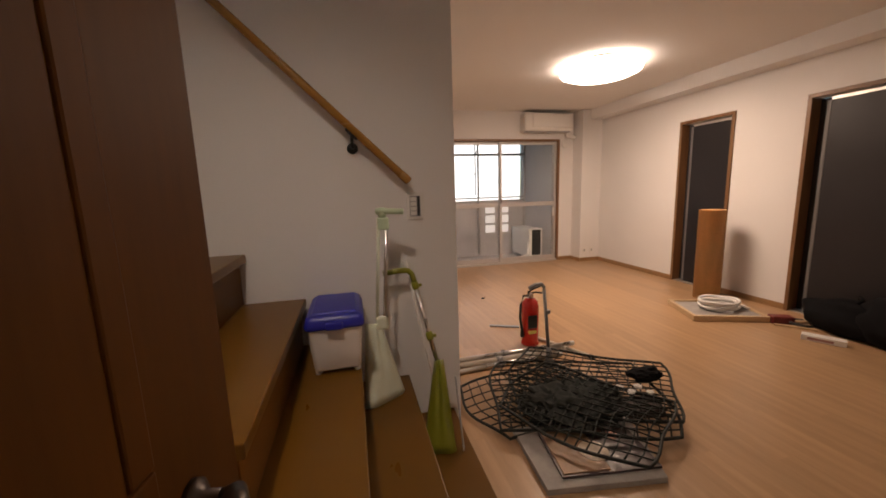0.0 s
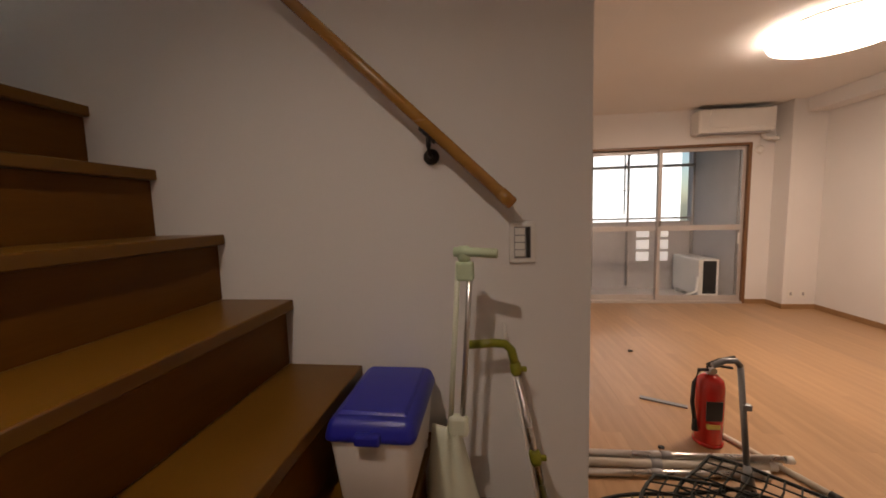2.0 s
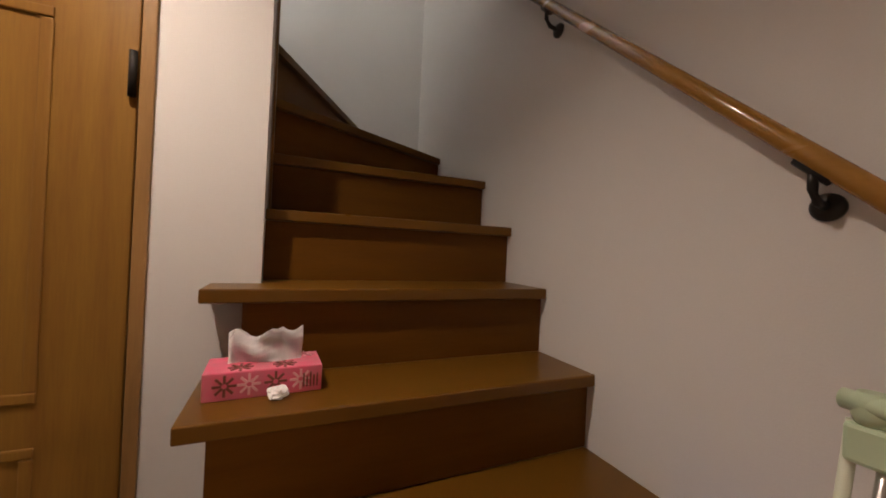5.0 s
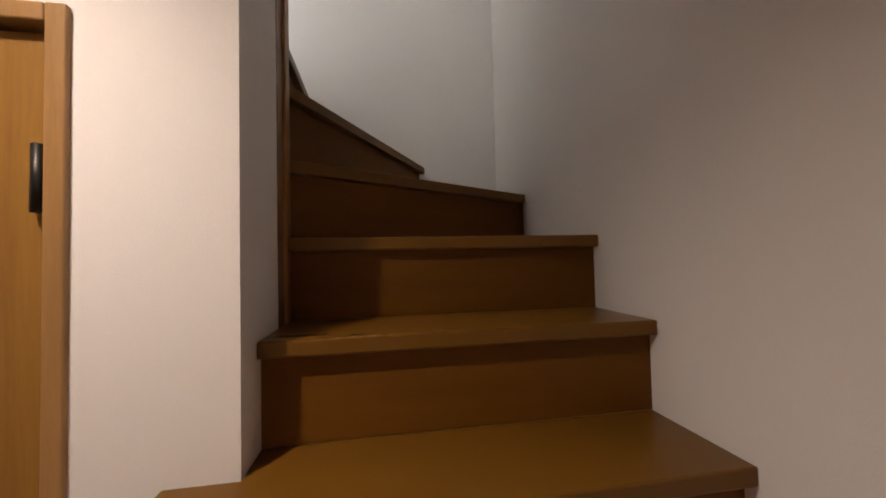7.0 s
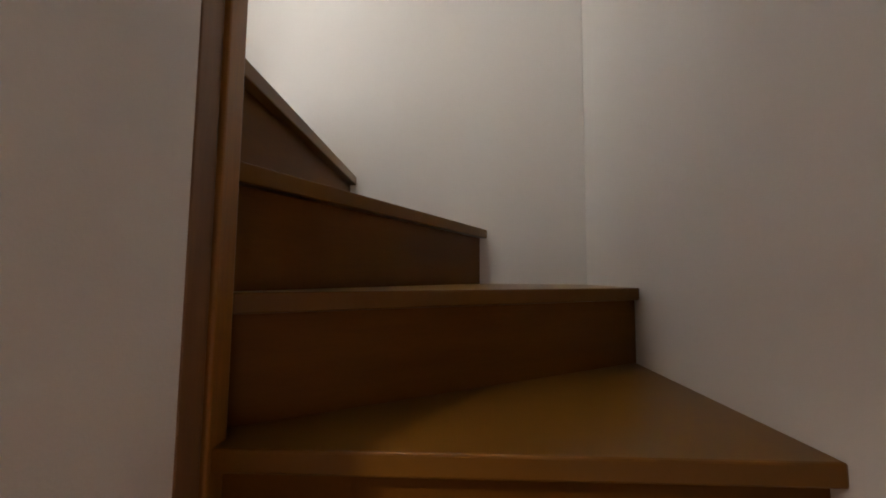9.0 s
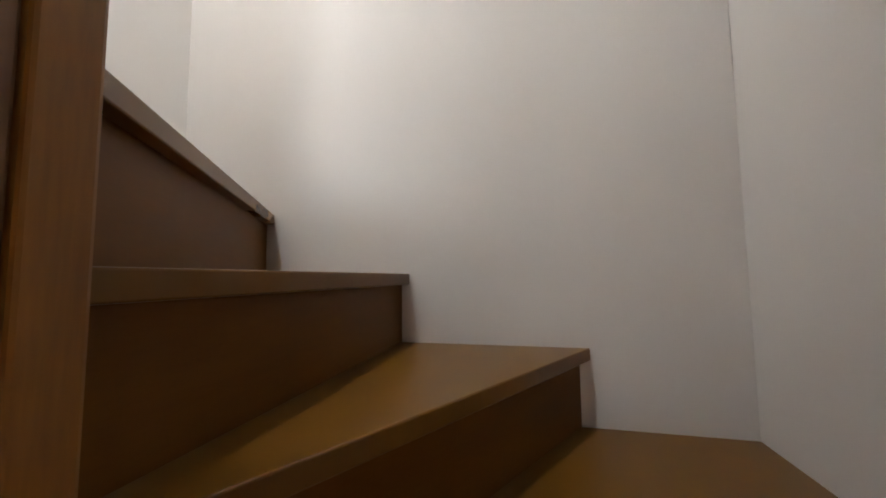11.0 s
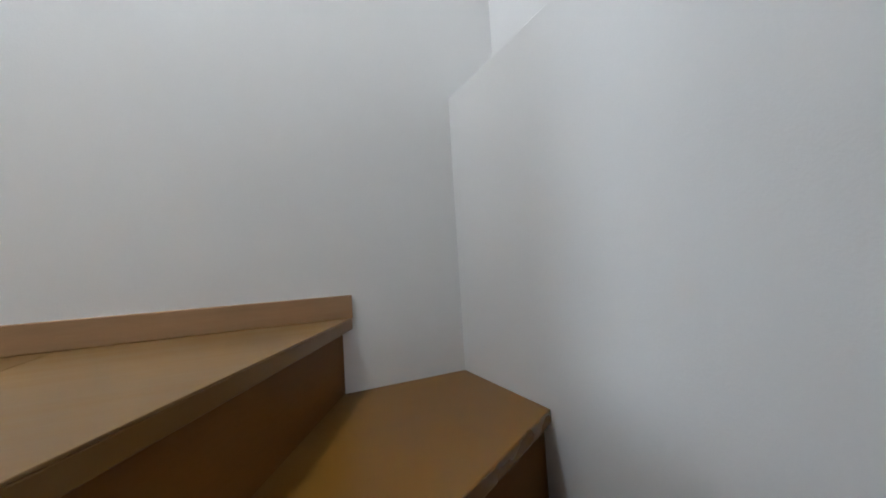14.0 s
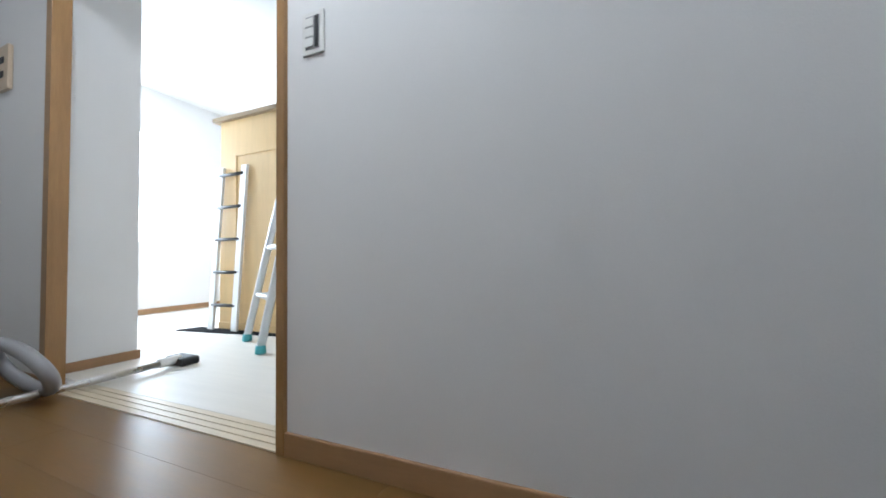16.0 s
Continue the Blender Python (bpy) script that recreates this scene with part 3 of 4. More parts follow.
part("top_rail", tube([(0.5, 5.4, 1.98), (3.95, 5.4, 1.98)], 0.025), window_metal, gr)
part("low_rail", tube([(0.5, 5.4, 1.13), (3.95, 5.4, 1.13)], 0.016), window_metal, gr)
for x in (1.6, 2.35, 2.93, 3.93):
    part("post", tube([(x, 5.4, 0.0), (x, 5.4, 2.5)], 0.02), window_metal, gr)
pole = thing("laundry_pole_holder", (0, 0, 0), "thin hanging metal laundry pole holder", "pole holder")
part("pole", tube([(2.82, 5.25, 2.5), (2.82, 5.25, 1.2)], 0.012), grey_steel, pole)
part("arm", tube([(2.82, 5.25, 1.95), (2.94, 5.25, 2.25)], 0.008), grey_steel, pole)
part("clamp", lathe([(0.02, -0.02), (0.024, 0), (0.02, 0.02)], 12, pose(2.82, 5.25, 1.6)), grey_steel, pole)
unit = thing("outdoor_unit", (3.72, 4.98, -0.06), "cream outdoor air conditioner unit with dark grille", "outdoor unit")
part("body", box((-0.08, -0.38, 0.06), (0.20, 0.38, 0.60), 0.015), white_plastic, unit)
part("side_grille", box((-0.02, -0.386, 0.10), (0.16, -0.378, 0.58), 0.004), black_rubber, unit)
part("foot", box((-0.07, -0.34, 0), (0.16, -0.28, 0.06), 0.005), white_plastic, unit)
part("foot", box((-0.07, 0.28, 0), (0.16, 0.34, 0.06), 0.005), white_plastic, unit)
part("pipe", tube([(-0.1, -0.39, 0.35), (-0.14, -0.45, 0.15), (-0.3, -0.48, 0.1)], 0.02), white_plastic, unit)
bd = structure("backdrop", box((-12, 60, -15), (30, 60.2, 30)), day_glow, "bright overcast daylight beyond the balcony", "backdrop")

# ---- air conditioner ----
ac = thing("air_conditioner", (3.69, YN, 2.22), "white wall-mounted air conditioner above the window", "air conditioner")
part("body", box((-0.44, -0.21, 0.0), (0.44, 0, 0.29), 0.03, seg=4), white_plastic, ac)
part("front_panel", box((-0.31, -0.222, 0.055), (0.43, -0.205, 0.275), 0.012), white_plastic, ac)
part("louver", box((-0.40, -0.19, -0.012), (0.40, -0.09, 0.004), 0.004), grey_plastic, ac)
part("top_grille", box((-0.41, -0.19, 0.288), (0.41, -0.02, 0.294), 0.002), black_rubber, ac)
duct = thing("pipe_duct", (4.06, YN, 2.0), "white refrigerant pipe cover beside the air conditioner", "pipe cover")
part("duct", tube([(0.03, -0.05, 0.24), (0.05, -0.05, 0.16), (0.16, -0.06, 0.14), (0.2, -0.06, 0.15)], 0.03, 12), white_plastic, duct)
part("cap", lathe([(0.05, 0), (0.05, 0.02), (0.035, 0.03)], 20, pose(0.03, 0, 0.02, 90)), white_plastic, duct)
part("cable", tube([(0.03, -0.02, 0.2), (0.02, -0.02, 0.1), (0.03, -0.02, -0.06)], 0.006, 6), white_plastic, duct)

# ---- ceiling light ----
cl = thing("ceiling_light", (3.08, 1.92, CE1), "round glowing dome ceiling light", "ceiling light")
part("base", lathe([(0.30, 0), (0.36, -0.02), (0.36, -0.045)], 40), white_plastic, cl)
part("shade", lathe([(0.38, -0.03), (0.41, -0.05), (0.397, -0.085), (0.325, -0.115), (0.18, -0.132), (0.02, -0.137)], 56), lamp_shade, cl)

dl = thing("downlight", (0.17, -1.25, CE1), "small round recessed hall downlight", "downlight")
part("ring", lathe([(0.062, 0.0), (0.062, -0.006), (0.048, -0.008), (0.045, -0.002)], 28), white_plastic, dl)
part("lens", lathe([(0.044, -0.001), (0.044, -0.003)], 24), lamp_shade, dl)

# ---- outlets ----
for y in (3.925,):
    for x in (4.36, 4.50):
        o = thing("outlet", (x, 3.93, 0.19), "small white wall outlet on the pillar", "outlet", "outlets on the pillar")
        part("plate", box((-0.035, -0.007, -0.055), (0.035, 0, 0.055), 0.003), white_plastic, o)
        part("socket", box((-0.012, -0.009, -0.02), (0.012, -0.006, 0.02), 0.002), grey_plastic, o)

# ---- things on the stair ----
binob = thing("storage_bin", (0.353, -0.19, 3 * R), "white plastic storage bin with a blue lid, on a step", "storage bin")


def tapered(a0, b0, a1, b1, z0, z1, bevel):
    one = bmesh.new()
    lo = [one.verts.new((x * a0, y * b0, z0)) for x, y in ((-1, -1), (1, -1), (1, 1), (-1, 1))]
    hi = [one.verts.new((x * a1, y * b1, z1)) for x, y in ((-1, -1), (1, -1), (1, 1), (-1, 1))]
    one.faces.new(lo[::-1])
    one.faces.new(hi)
    for i in range(4):
        one.faces.new((lo[i], lo[(i + 1) % 4], hi[(i + 1) % 4], hi[i]))
    bmesh.ops.bevel(one, geom=one.edges[:], offset=bevel, segments=3, affect="EDGES", profile=0.5)
    for f in one.faces:
        f.smooth = True
    return one


part("body", tapered(0.083, 0.130, 0.098, 0.15, 0.012, 0.19, 0.016), bin_plastic, binob)
lid = part("lid", tapered(0.112, 0.165, 0.096, 0.145, 0.18, 0.235, 0.02), blue_plastic, binob, "deep blue snap lid")
part("lid_top", tapered(0.085, 0.132, 0.076, 0.122, 0.230, 0.241, 0.004), blue_plastic, lid)
part("lid_tab", box((-0.03, -0.172, 0.184), (0.03, -0.15, 0.21), 0.006), blue_plastic, lid)
for sx in (-1, 1):
    for sy in (-1, 1):
        part("foot", lathe([(0.010, 0), (0.013, 0.004), (0.013, 0.016)], 12, pose(sx * 0.07, sy * 0.11, 0)), bin_plastic, binob)


def scoop(w0, w1, h, depth, th, m):
    """A dustpan scoop: floor, back and flaring side walls."""
    one = bmesh.new()
    n = 10
    grid = []
    for i in range(n + 1):
        u = i / n
        w = w0 + (w1 - w0) * u
        row = []
        for j in range(13):
            s = -1 + 2 * j / 12
            rise = depth * (1 - 0.55 * u) * max(0, abs(s) - 0.72) / 0.28 + 0.012 * math.cos(s * 9) * (1 - u)
            row.append(one.verts.new((s * w / 2, rise, h * (1 - u))))
        grid.append(row)
    for i in range(n):
        for j in range(12):
            one.faces.new((grid[i][j], grid[i][j + 1], grid[i + 1][j + 1], grid[i + 1][j])).smooth = True
    bmesh.ops.recalc_face_normals(one, faces=one.faces)
    geo = bmesh.ops.solidify(one, geom=one.faces[:], thickness=th)
    one.transform(m)
    return one


# cream dustpan with a twin-tube handle
dp = thing("dustpan", (0.545, -0.13, 2 * R), "pale mint long-handled dustpan leaning on the wall", "dustpan")
part("scoop", scoop(0.075, 0.205, 0.34, 0.05, 0.003, pose(-0.004, -0.075, 0.0, -9, 0, 30)), cream_plastic, dp)
part("socket", box((-0.036, -0.034, 0.30), (0.018, -0.006, 0.36), 0.011), cream_plastic, dp)
for dx in (-0.026, 0.006):
    part("tube", tube([(dx - 0.006, -0.02, 0.32), (dx + 0.026, -0.012, 0.775)], 0.0075, 10), chrome if dx > 0 else cream_plastic, dp)
part("collar", box((-0.006, -0.028, 0.725), (0.040, 0.004, 0.775), 0.006), mint_plastic, dp)
part("grip", tube([(-0.01, -0.014, 0.800), (0.03, -0.02, 0.800), (0.10, -0.035, 0.797)], [0.013, 0.0125, 0.012], 14), mint_plastic, dp, "mint green cross grip")
part("grip_head", lathe([(0.014, 0), (0.018, 0.01), (0.018, 0.03), (0.013, 0.04)], 16, pose(0.015, -0.012, 0.775)), mint_plastic, dp)

# olive-green sweeper leaning beside it
gp = thing("green_dustpan", (0.765, -0.19, R), "olive green long-handled dustpan with bent metal handle", "dustpan")
part("scoop", scoop(0.04, 0.145, 0.38, 0.04, 0.003, pose(-0.035, -0.118, 0.0, -20, 0, -16)), lime_plastic, gp)
part("edge_lip", box((0.056, -0.006, 0.0), (0.062, 0.03, 0.30), 0.002, pose(0.009, -0.118, 0.0, -20, -6, -16)), grey_plastic, gp)
part("shaft", tube([(0.0, 0.02, 0.33), (-0.072, 0.115, 0.68)], 0.0095, 12), chrome, gp)
for u in (0.35, 0.98):
    p = Vector((0.0, 0.02, 0.33)).lerp(Vector((-0.072, 0.115, 0.68)), u)
    kb = part("knob", lathe([(0.013, -0.018), (0.016, -0.008), (0.016, 0.012), (0.012, 0.02)], 14, pose(*p, -14, -11)), lime_plastic, gp)
    part("peg", box((p.x, p.y - 0.006, p.z - 0.007), (p.x + 0.03, p.y + 0.006, p.z + 0.007), 0.003), lime_plastic, kb)
part("grip", tube([(-0.072, 0.115, 0.68), (-0.082, 0.12, 0.725), (-0.10, 0.12, 0.742), (-0.13, 0.118, 0.745), (-0.21, 0.112, 0.740)], 0.0125, 14), lime_plastic, gp, "glossy olive bent grip")

# tissue box
stk = thing("thin_stick", (0.80, -0.075, R), "thin white plastic stick leaning on the wall", "stick")
part("shaft", tube([(0, 0, 0), (-0.068, 0.03, 0.38), (-0.128, 0.058, 0.73)], 0.0055, 10), white_plastic, stk)
part("tip", tube([(-0.128, 0.058, 0.73), (-0.131, 0.0595, 0.75), (-0.1345, 0.0605, 0.785)], [0.0075, 0.007, 0.003], 10), white_plastic, stk)

tb = thing("tissue_box", (-0.155, -0.835, 5 * R), "pink flower-printed tissue box on a stair tread", "tissue box", rz=92)
part("carton", box((-0.115, -0.057, 0), (0.115, 0.057, 0.058), 0.003), box_pink, tb)
for fx, c in ((-0.075, print_brown), (0.02, print_brown), (-0.03, print_pale), (0.07, print_pale)):
    bm = None
    for i in range(8):
        a = i * math.pi / 4
        bm = box((0.005, -0.0012, -0.0025), (0.022, 0.0012, 0.0025), 0.0, pose(fx, -0.0575, 0.030, 0, math.degrees(a), 0), bm=bm)
    part("flower_print", bm, c, tb)
    bm = None
    for i in range(8):
        bm = box((0.005, -0.0025, -0.0012), (0.024, 0.0025, 0.0012), 0.0, pose(fx * 0.9 + 0.02, 0.032 if c is print_pale else -0.03, 0.0585, 0, 0, i * 45), bm=bm)
    part("flower_print", bm, c, tb)
for i, hgt in enumerate((0.03, 0.022, 0.032, 0.025, 0.028)):
    part("letter_bar", box((0.075 + i * 0.007, -0.0588, 0.012), (0.078 + i * 0.007, -0.057, 0.012 + hgt)), print_brown, tb)
one = bmesh.new()
N = 14
vs = [[one.verts.new((-0.075 + 0.15 * i / N, 0.012 * math.sin(i * 0.8) * j / 6 + 0.010 * math.sin(i * 0.5 + j), 0.054 + j * (0.0115 + 0.0015 * math.sin(i * 0.9 + 0.5)) + (0.012 if i > 9 else 0) * j / 6)) for j in range(7)] for i in range(N + 1)]
for i in range(N):
    for j in range(6):
        one.faces.new((vs[i][j], vs[i + 1][j], vs[i + 1][j + 1], vs[i][j + 1])).smooth = True
bmesh.ops.solidify(one, geom=one.faces[:], thickness=0.0015)
part("tissue", one, tissue_paper, tb, "white tissue pulled out")


def crumple(name, place, r, label, mat_=tissue_paper):
    one = bmesh.new()
    bmesh.ops.create_icosphere(one, subdivisions=3, radius=r)
    for v in one.verts:
        k = 1 + 0.45 * noise.noise(v.co * (1.6 / r) + Vector(place) * 9) + 0.3 * noise.noise(v.co * (4.5 / r) + Vector(place))
        v.co = Vector((v.co.x * k * 1.3, v.co.y * k, max(v.co.z * k * 0.6, -r * 0.45)))
    ob = tagged(finish(one, name, mat_), label, "paper")
    ob.location = (place[0], place[1], place[2] + r * 0.45)
    return ob


crumple("crumpled_tissue", (-0.088, -0.81, 5 * R), 0.022, "crumpled white tissue on the stair tread")
crumple("crumpled_tissue", (0.10, -0.86, 4 * R), 0.012, "small crumpled white tissue on a step")

# ---- things on the living room floor ----
ex = thing("fire_extinguisher", (1.83, 1.03, 0), "red fire extinguisher with black hose standing on the floor", "fire extinguisher")
part("tank", lathe([(0.062, 0.0), (0.07, 0.012), (0.07, 0.33), (0.062, 0.37), (0.035, 0.395), (0.02, 0.40)], 28), red_paint, ex)
part("foot_ring", lathe([(0.068, 0.0), (0.073, 0.004), (0.073, 0.02)], 28), red_paint, ex)
part("label", box((-0.05, -0.0725, 0.16), (0.03, -0.062, 0.27), 0.002), black_rubber, ex, "black printed label")
part("label_band", box((-0.045, -0.0735, 0.115), (0.02, -0.06, 0.14), 0.001), material("label_yellow", (0.7, 0.5, 0.1), 0.5), ex)
part("valve", lathe([(0.018, 0.395), (0.022, 0.41), (0.018, 0.44)], 16), chrome, ex)
part("gauge", lathe([(0.017, 0), (0.017, 0.012)], 16, pose(0.0, -0.018, 0.425, 90)), chrome, ex)
part("carry_handle", tube([(-0.02, 0, 0.435), (0.05, 0.01, 0.44), (0.12, 0.02, 0.425)], 0.008, 8), black_rubber, ex)
part("squeeze_lever", tube([(-0.02, 0, 0.45), (0.04, 0.01, 0.475), (0.13, 0.02, 0.49)], 0.008, 8), black_rubber, ex)
part("hose", tube([(-0.02, -0.01, 0.425), (-0.07, -0.02, 0.43), (-0.10, -0.03, 0.36), (-0.105, -0.03, 0.25), (-0.085, -0.02, 0.15)], 0.010, 10), black_rubber, ex)
part("nozzle", tube([(-0.085, -0.02, 0.15), (-0.08, -0.02, 0.08)], [0.01, 0.017], 10), black_rubber, ex)

sc = thing("floor_scraper", (1.76, 0.62, 0), "grey steel long-handled floor scraper standing upright", "scraper")
part("shaft", tube([(0.02, 0.02, 0.12), (0.02, 0.10, 0.58)], 0.013, 12), grey_steel, sc)
part("handle", tube([(-0.10, 0.10, 0.575), (-0.05, 0.10, 0.60), (0.0, 0.10, 0.60), (0.02, 0.10, 0.575)], 0.014, 12), grey_steel, sc)
part("blade", prism([(-0.06, -0.03), (0.07, -0.03), (0.04, 0.03), (0.0, 0.03)], 0.0, 0.012, 0.002), grey_steel, sc)
part("socket", tube([(0.02, 0.0, 0.008), (0.02, 0.02, 0.14)], [0.035, 0.014], 12), grey_steel, sc)
part("clip", box((0.01, 0.05, 0.38), (0.05, 0.08, 0.41), 0.004), grey_steel, sc)

st = tagged(finish(box((-0.14, -0.018, 0), (0.14, 0.018, 0.012), 0.002, pose(1.78, 1.45, 0, 0, 0, -25)), "metal_strip", grey_steel), "flat grey metal strip lying on the floor", "metal strip")


def pole_on_floor(y, z, x0, x1, r, mat_, skew):
    ob = thing("floor_pole", (x0, y, z), "white and chrome pole lying on the floor", "pole", "bundle of poles")
    n = x1 - x0
    part("tube", tube([(0, 0, 0), (n, skew, 0)], r, 14), mat_, ob)
    part("joint", tube([(n * 0.45, skew * 0.45, 0), (n * 0.45 + 0.05, skew * 0.48, 0)], r + 0.004, 14), grey_plastic, ob)
    part("cap", tube([(n - 0.03, skew, 0), (n + 0.005, skew, 0)], r + 0.003, 14), white_plastic, ob)
    return ob


pole_on_floor(0.84, 0.020, 0.95, 2.08, 0.020, pvc, 0.03)
pole_on_floor(0.765, 0.022, 0.94, 2.02, 0.022, pvc, 0.05)
pole_on_floor(0.69, 0.018, 0.95, 1.95, 0.018, chrome, 0.06)
pole_on_floor(0.80, 0.055, 0.98, 2.10, 0.016, chrome, 0.02)
pk = thing("floor_pole", (2.15, 0.62, 0.014), "white pole lying across the floor", "pole", "bundle of poles")
part("tube", tube([(0, 0, 0), (-0.26, 0.55, 0)], 0.014, 12), pvc, pk)
part("cap", tube([(0.004, -0.01, 0), (-0.015, 0.03, 0)], 0.017, 12), black_rubber, pk)

slab = tagged(finish(prism([(1.17, -0.42), (1.71, -0.50), (1.86, -0.06), (1.20, 0.0)], 0.0, 0.03, 0.003), "stone_slab", slab_grey), "speckled grey slab lying on the floor", "slab")
bk = thing("picture_book", (1.51, -0.27, 0.03), "dark glossy picture book lying on the slab", "book", rz=-8)
part("cover", box((-0.23, -0.15, 0), (0.24, 0.16, 0.012), 0.002), book_black, bk)
part("page_block", box((-0.22, -0.14, 0.012), (0.0, 0.15, 0.018), 0.002), material("page_brown", (0.30, 0.17, 0.08), 0.5, vary=0.3, scale=9), bk)
part("picture", lathe([(0.07, 0), (0.07, 0.003)], 18, pose(-0.02, -0.02, 0.018)), material("picture_cream", (0.6, 0.52, 0.42), 0.6, vary=0.3, scale=30), bk)
part("picture", lathe([(0.03, 0), (0.03, 0.003)], 14, pose(0.13, 0.08, 0.013)), material("picture_red", (0.6, 0.12, 0.05), 0.5, vary=0.4, scale=30, second=(0.7, 0.6, 0.5)), bk)
tray = tagged(finish(prism([(1.62, -0.02), (2.08, -0.12), (2.14, 0.02), (1.70, 0.12)], 0.0, 0.05, 0.006), "dark_tray", book_black), "flat dark tray lying on the floor", "tray")


def mesh_panel(place, rz, w, h, nx, ny, tilt, sag, label, seed, mat_):
    """A wire mesh sheet with a wavy rim."""
    rnd = random.Random(seed)
    ob = thing("wire_mesh_sheet", place, label, "wire mesh", "pile of wire mesh sheets", rz)
    ph = rnd.random() * 6

    def at(u, v):
        x, y = (u - 0.5) * w, (v - 0.5) * h
        r2 = (abs(2 * u - 1) ** 3 + abs(2 * v - 1) ** 3)
        z = 0.008 + tilt * (v + 0.3 * u) + sag * (0.5 + 0.5 * math.sin(5 * u + ph) * math.cos(4 * v + ph))
        return Vector((x * (1 - 0.10 * (2 * v - 1) ** 2) + 0.02 * math.sin(7 * v + ph), y * (1 - 0.12 * (2 * u - 1) ** 2) + 0.02 * math.sin(6 * u + ph), z))

    for i in range(1, nx):
        u = i / nx
        part("wire", tube([at(u, j / 8) for j in range(9)], 0.0042, 5), mat_, ob)
    for j in range(1, ny):
        v = j / ny
        part("wire", tube([at(i / 8, v) + Vector((0, 0, 0.004)) for i in range(9)], 0.0042, 5), mat_, ob)
    rim = [at(i / 10, 0) for i in range(10)] + [at(1, i / 10) for i in range(10)] + [at(1 - i / 10, 1) for i in range(10)] + [at(0, 1 - i / 10) for i in range(10)]
    part("rim", tube(rim, 0.0085, 6, True), mat_, ob)
    return ob


mesh_panel((1.45, 0.26, 0.0), 12, 0.82, 0.62, 11, 8, 0.02, 0.02, "thin dark wire mesh sheet lying flat", 1, wire_green)
mesh_panel((1.66, 0.13, 0.045), -20, 0.98, 0.76, 16, 12, 0.03, 0.03, "black coated wire mesh sheet piled on others", 2, wire_green)
mesh_panel((1.82, 0.22, 0.055), -35, 0.96, 0.70, 16, 11, 0.03, 0.03, "black coated wire mesh sheet piled on others", 3, wire_green)
mesh_panel((1.60, -0.02, 0.06), -55, 0.84, 0.64, 15, 11, 0.03, 0.04, "black coated wire mesh sheet piled on others", 4, wire_green)
one = bmesh.new()
bmesh.ops.create_icosphere(one, subdivisions=5, radius=1)
for v in one.verts:
    c = v.co.copy()
    k = 1 + 0.35 * noise.noise(c * 2.3) + 0.14 * noise.noise(c * 7)
    k += 0.10 * noise.noise(c * 19)
    v.co = Vector((c.x * 0.27 * k, c.y * 0.22 * k, 0.05 + c.z * 0.045 * k + 0.022 * noise.noise(c * 9) + 0.014 * noise.noise(c * 23)))
for f in one.faces:
    f.smooth = True
nb = tagged(finish(one, "dark_net", net_green), "crumpled dark green net lying under wire mesh", "net")
nb.location = (1.60, 0.06, 0.03)
for i, (x, y) in enumerate(((2.12, 0.10), (2.02, 0.03), (1.95, 0.0), (2.05, -0.03), (1.93, 0.08), (1.60, 0.0))):
    crumple("white_scrap", (x, y, 0.115 - 0.005 * i), 0.019, "small white plastic scrap caught on the mesh", wrap_white)
crumple("black_bundle", (2.12, 0.10, 0.11), 0.07, "small black cloth bundle on the mesh", black_cloth)
crumple("floor_speck", (1.903, 2.375, 0.0), 0.016, "small black object on the floor", black_rubber)
crumple("floor_speck", (1.55, 0.95, 0.0), 0.013, "small black object on the floor", black_rubber)

roll = thing("flooring_roll", (4.32, 1.57, 0), "wood-patterned flooring sheet rolled and standing upright", "flooring roll")
one = bmesh.new()
n = 60
spiral = [(0.135 - 0.02 * i / n) for i in range(n + 1)]
outer = []
for i in range(n + 1):
    a = 2 * math.pi * 1.7 * i / n + 0.7
    outer.append((spiral[i] * math.cos(a), spiral[i] * math.sin(a)))
lo = [one.verts.new((x, y, 0)) for x, y in outer]
hi = [one.verts.new((x, y, 1.0)) for x, y in outer]
for i in range(n):
    one.faces.new((lo[i], lo[i + 1], hi[i + 1], hi[i])).smooth = True
bmesh.ops.solidify(one, geom=one.faces[:], thickness=0.004)
part("sheet", one, sheet_wood, roll)

pan = thing("framed_board", (3.93, 1.14, 0), "pale wood framed board lying on the floor", "board", rz=-22)
bm = box((-0.33, -0.27, 0), (0.33, -0.235, 0.055), 0.004)
box((-0.33, 0.235, 0), (0.33, 0.27, 0.055), 0.004, bm=bm)
box((-0.33, -0.235, 0), (-0.295, 0.235, 0.055), 0.004, bm=bm)
box((0.295, -0.235, 0), (0.33, 0.235, 0.055), 0.004, bm=bm)
part("frame", bm, board_wood, pan)
part("board", box((-0.295, -0.235, 0.004), (0.295, 0.235, 0.04), 0.002), slab_grey, pan)
coil = thing("cable_coil", (3.97, 1.14, 0.042), "coil of white wrapped cable on the board", "cable coil")
for i in range(4):
    rr = 0.13 + 0.018 * (i % 2)
    part("loop", tube([(rr * math.cos(a) * 1.25, rr * math.sin(a), 0.018 + 0.022 * i + 0.006 * math.sin(3 * a + i)) for a in [2 * math.pi * j / 28 for j in range(28)]], 0.014, 8, True), wrap_white, coil)
part("tail", tube([(0.16, 0.02, 0.02), (0.24, -0.05, 0.016), (0.22, -0.14, 0.014)], 0.012, 8), wrap_white, coil)
tool = thing("hand_tool", (4.24, 0.72, 0), "dark red and black hand tool lying on the floor", "hand tool", rz=-30)
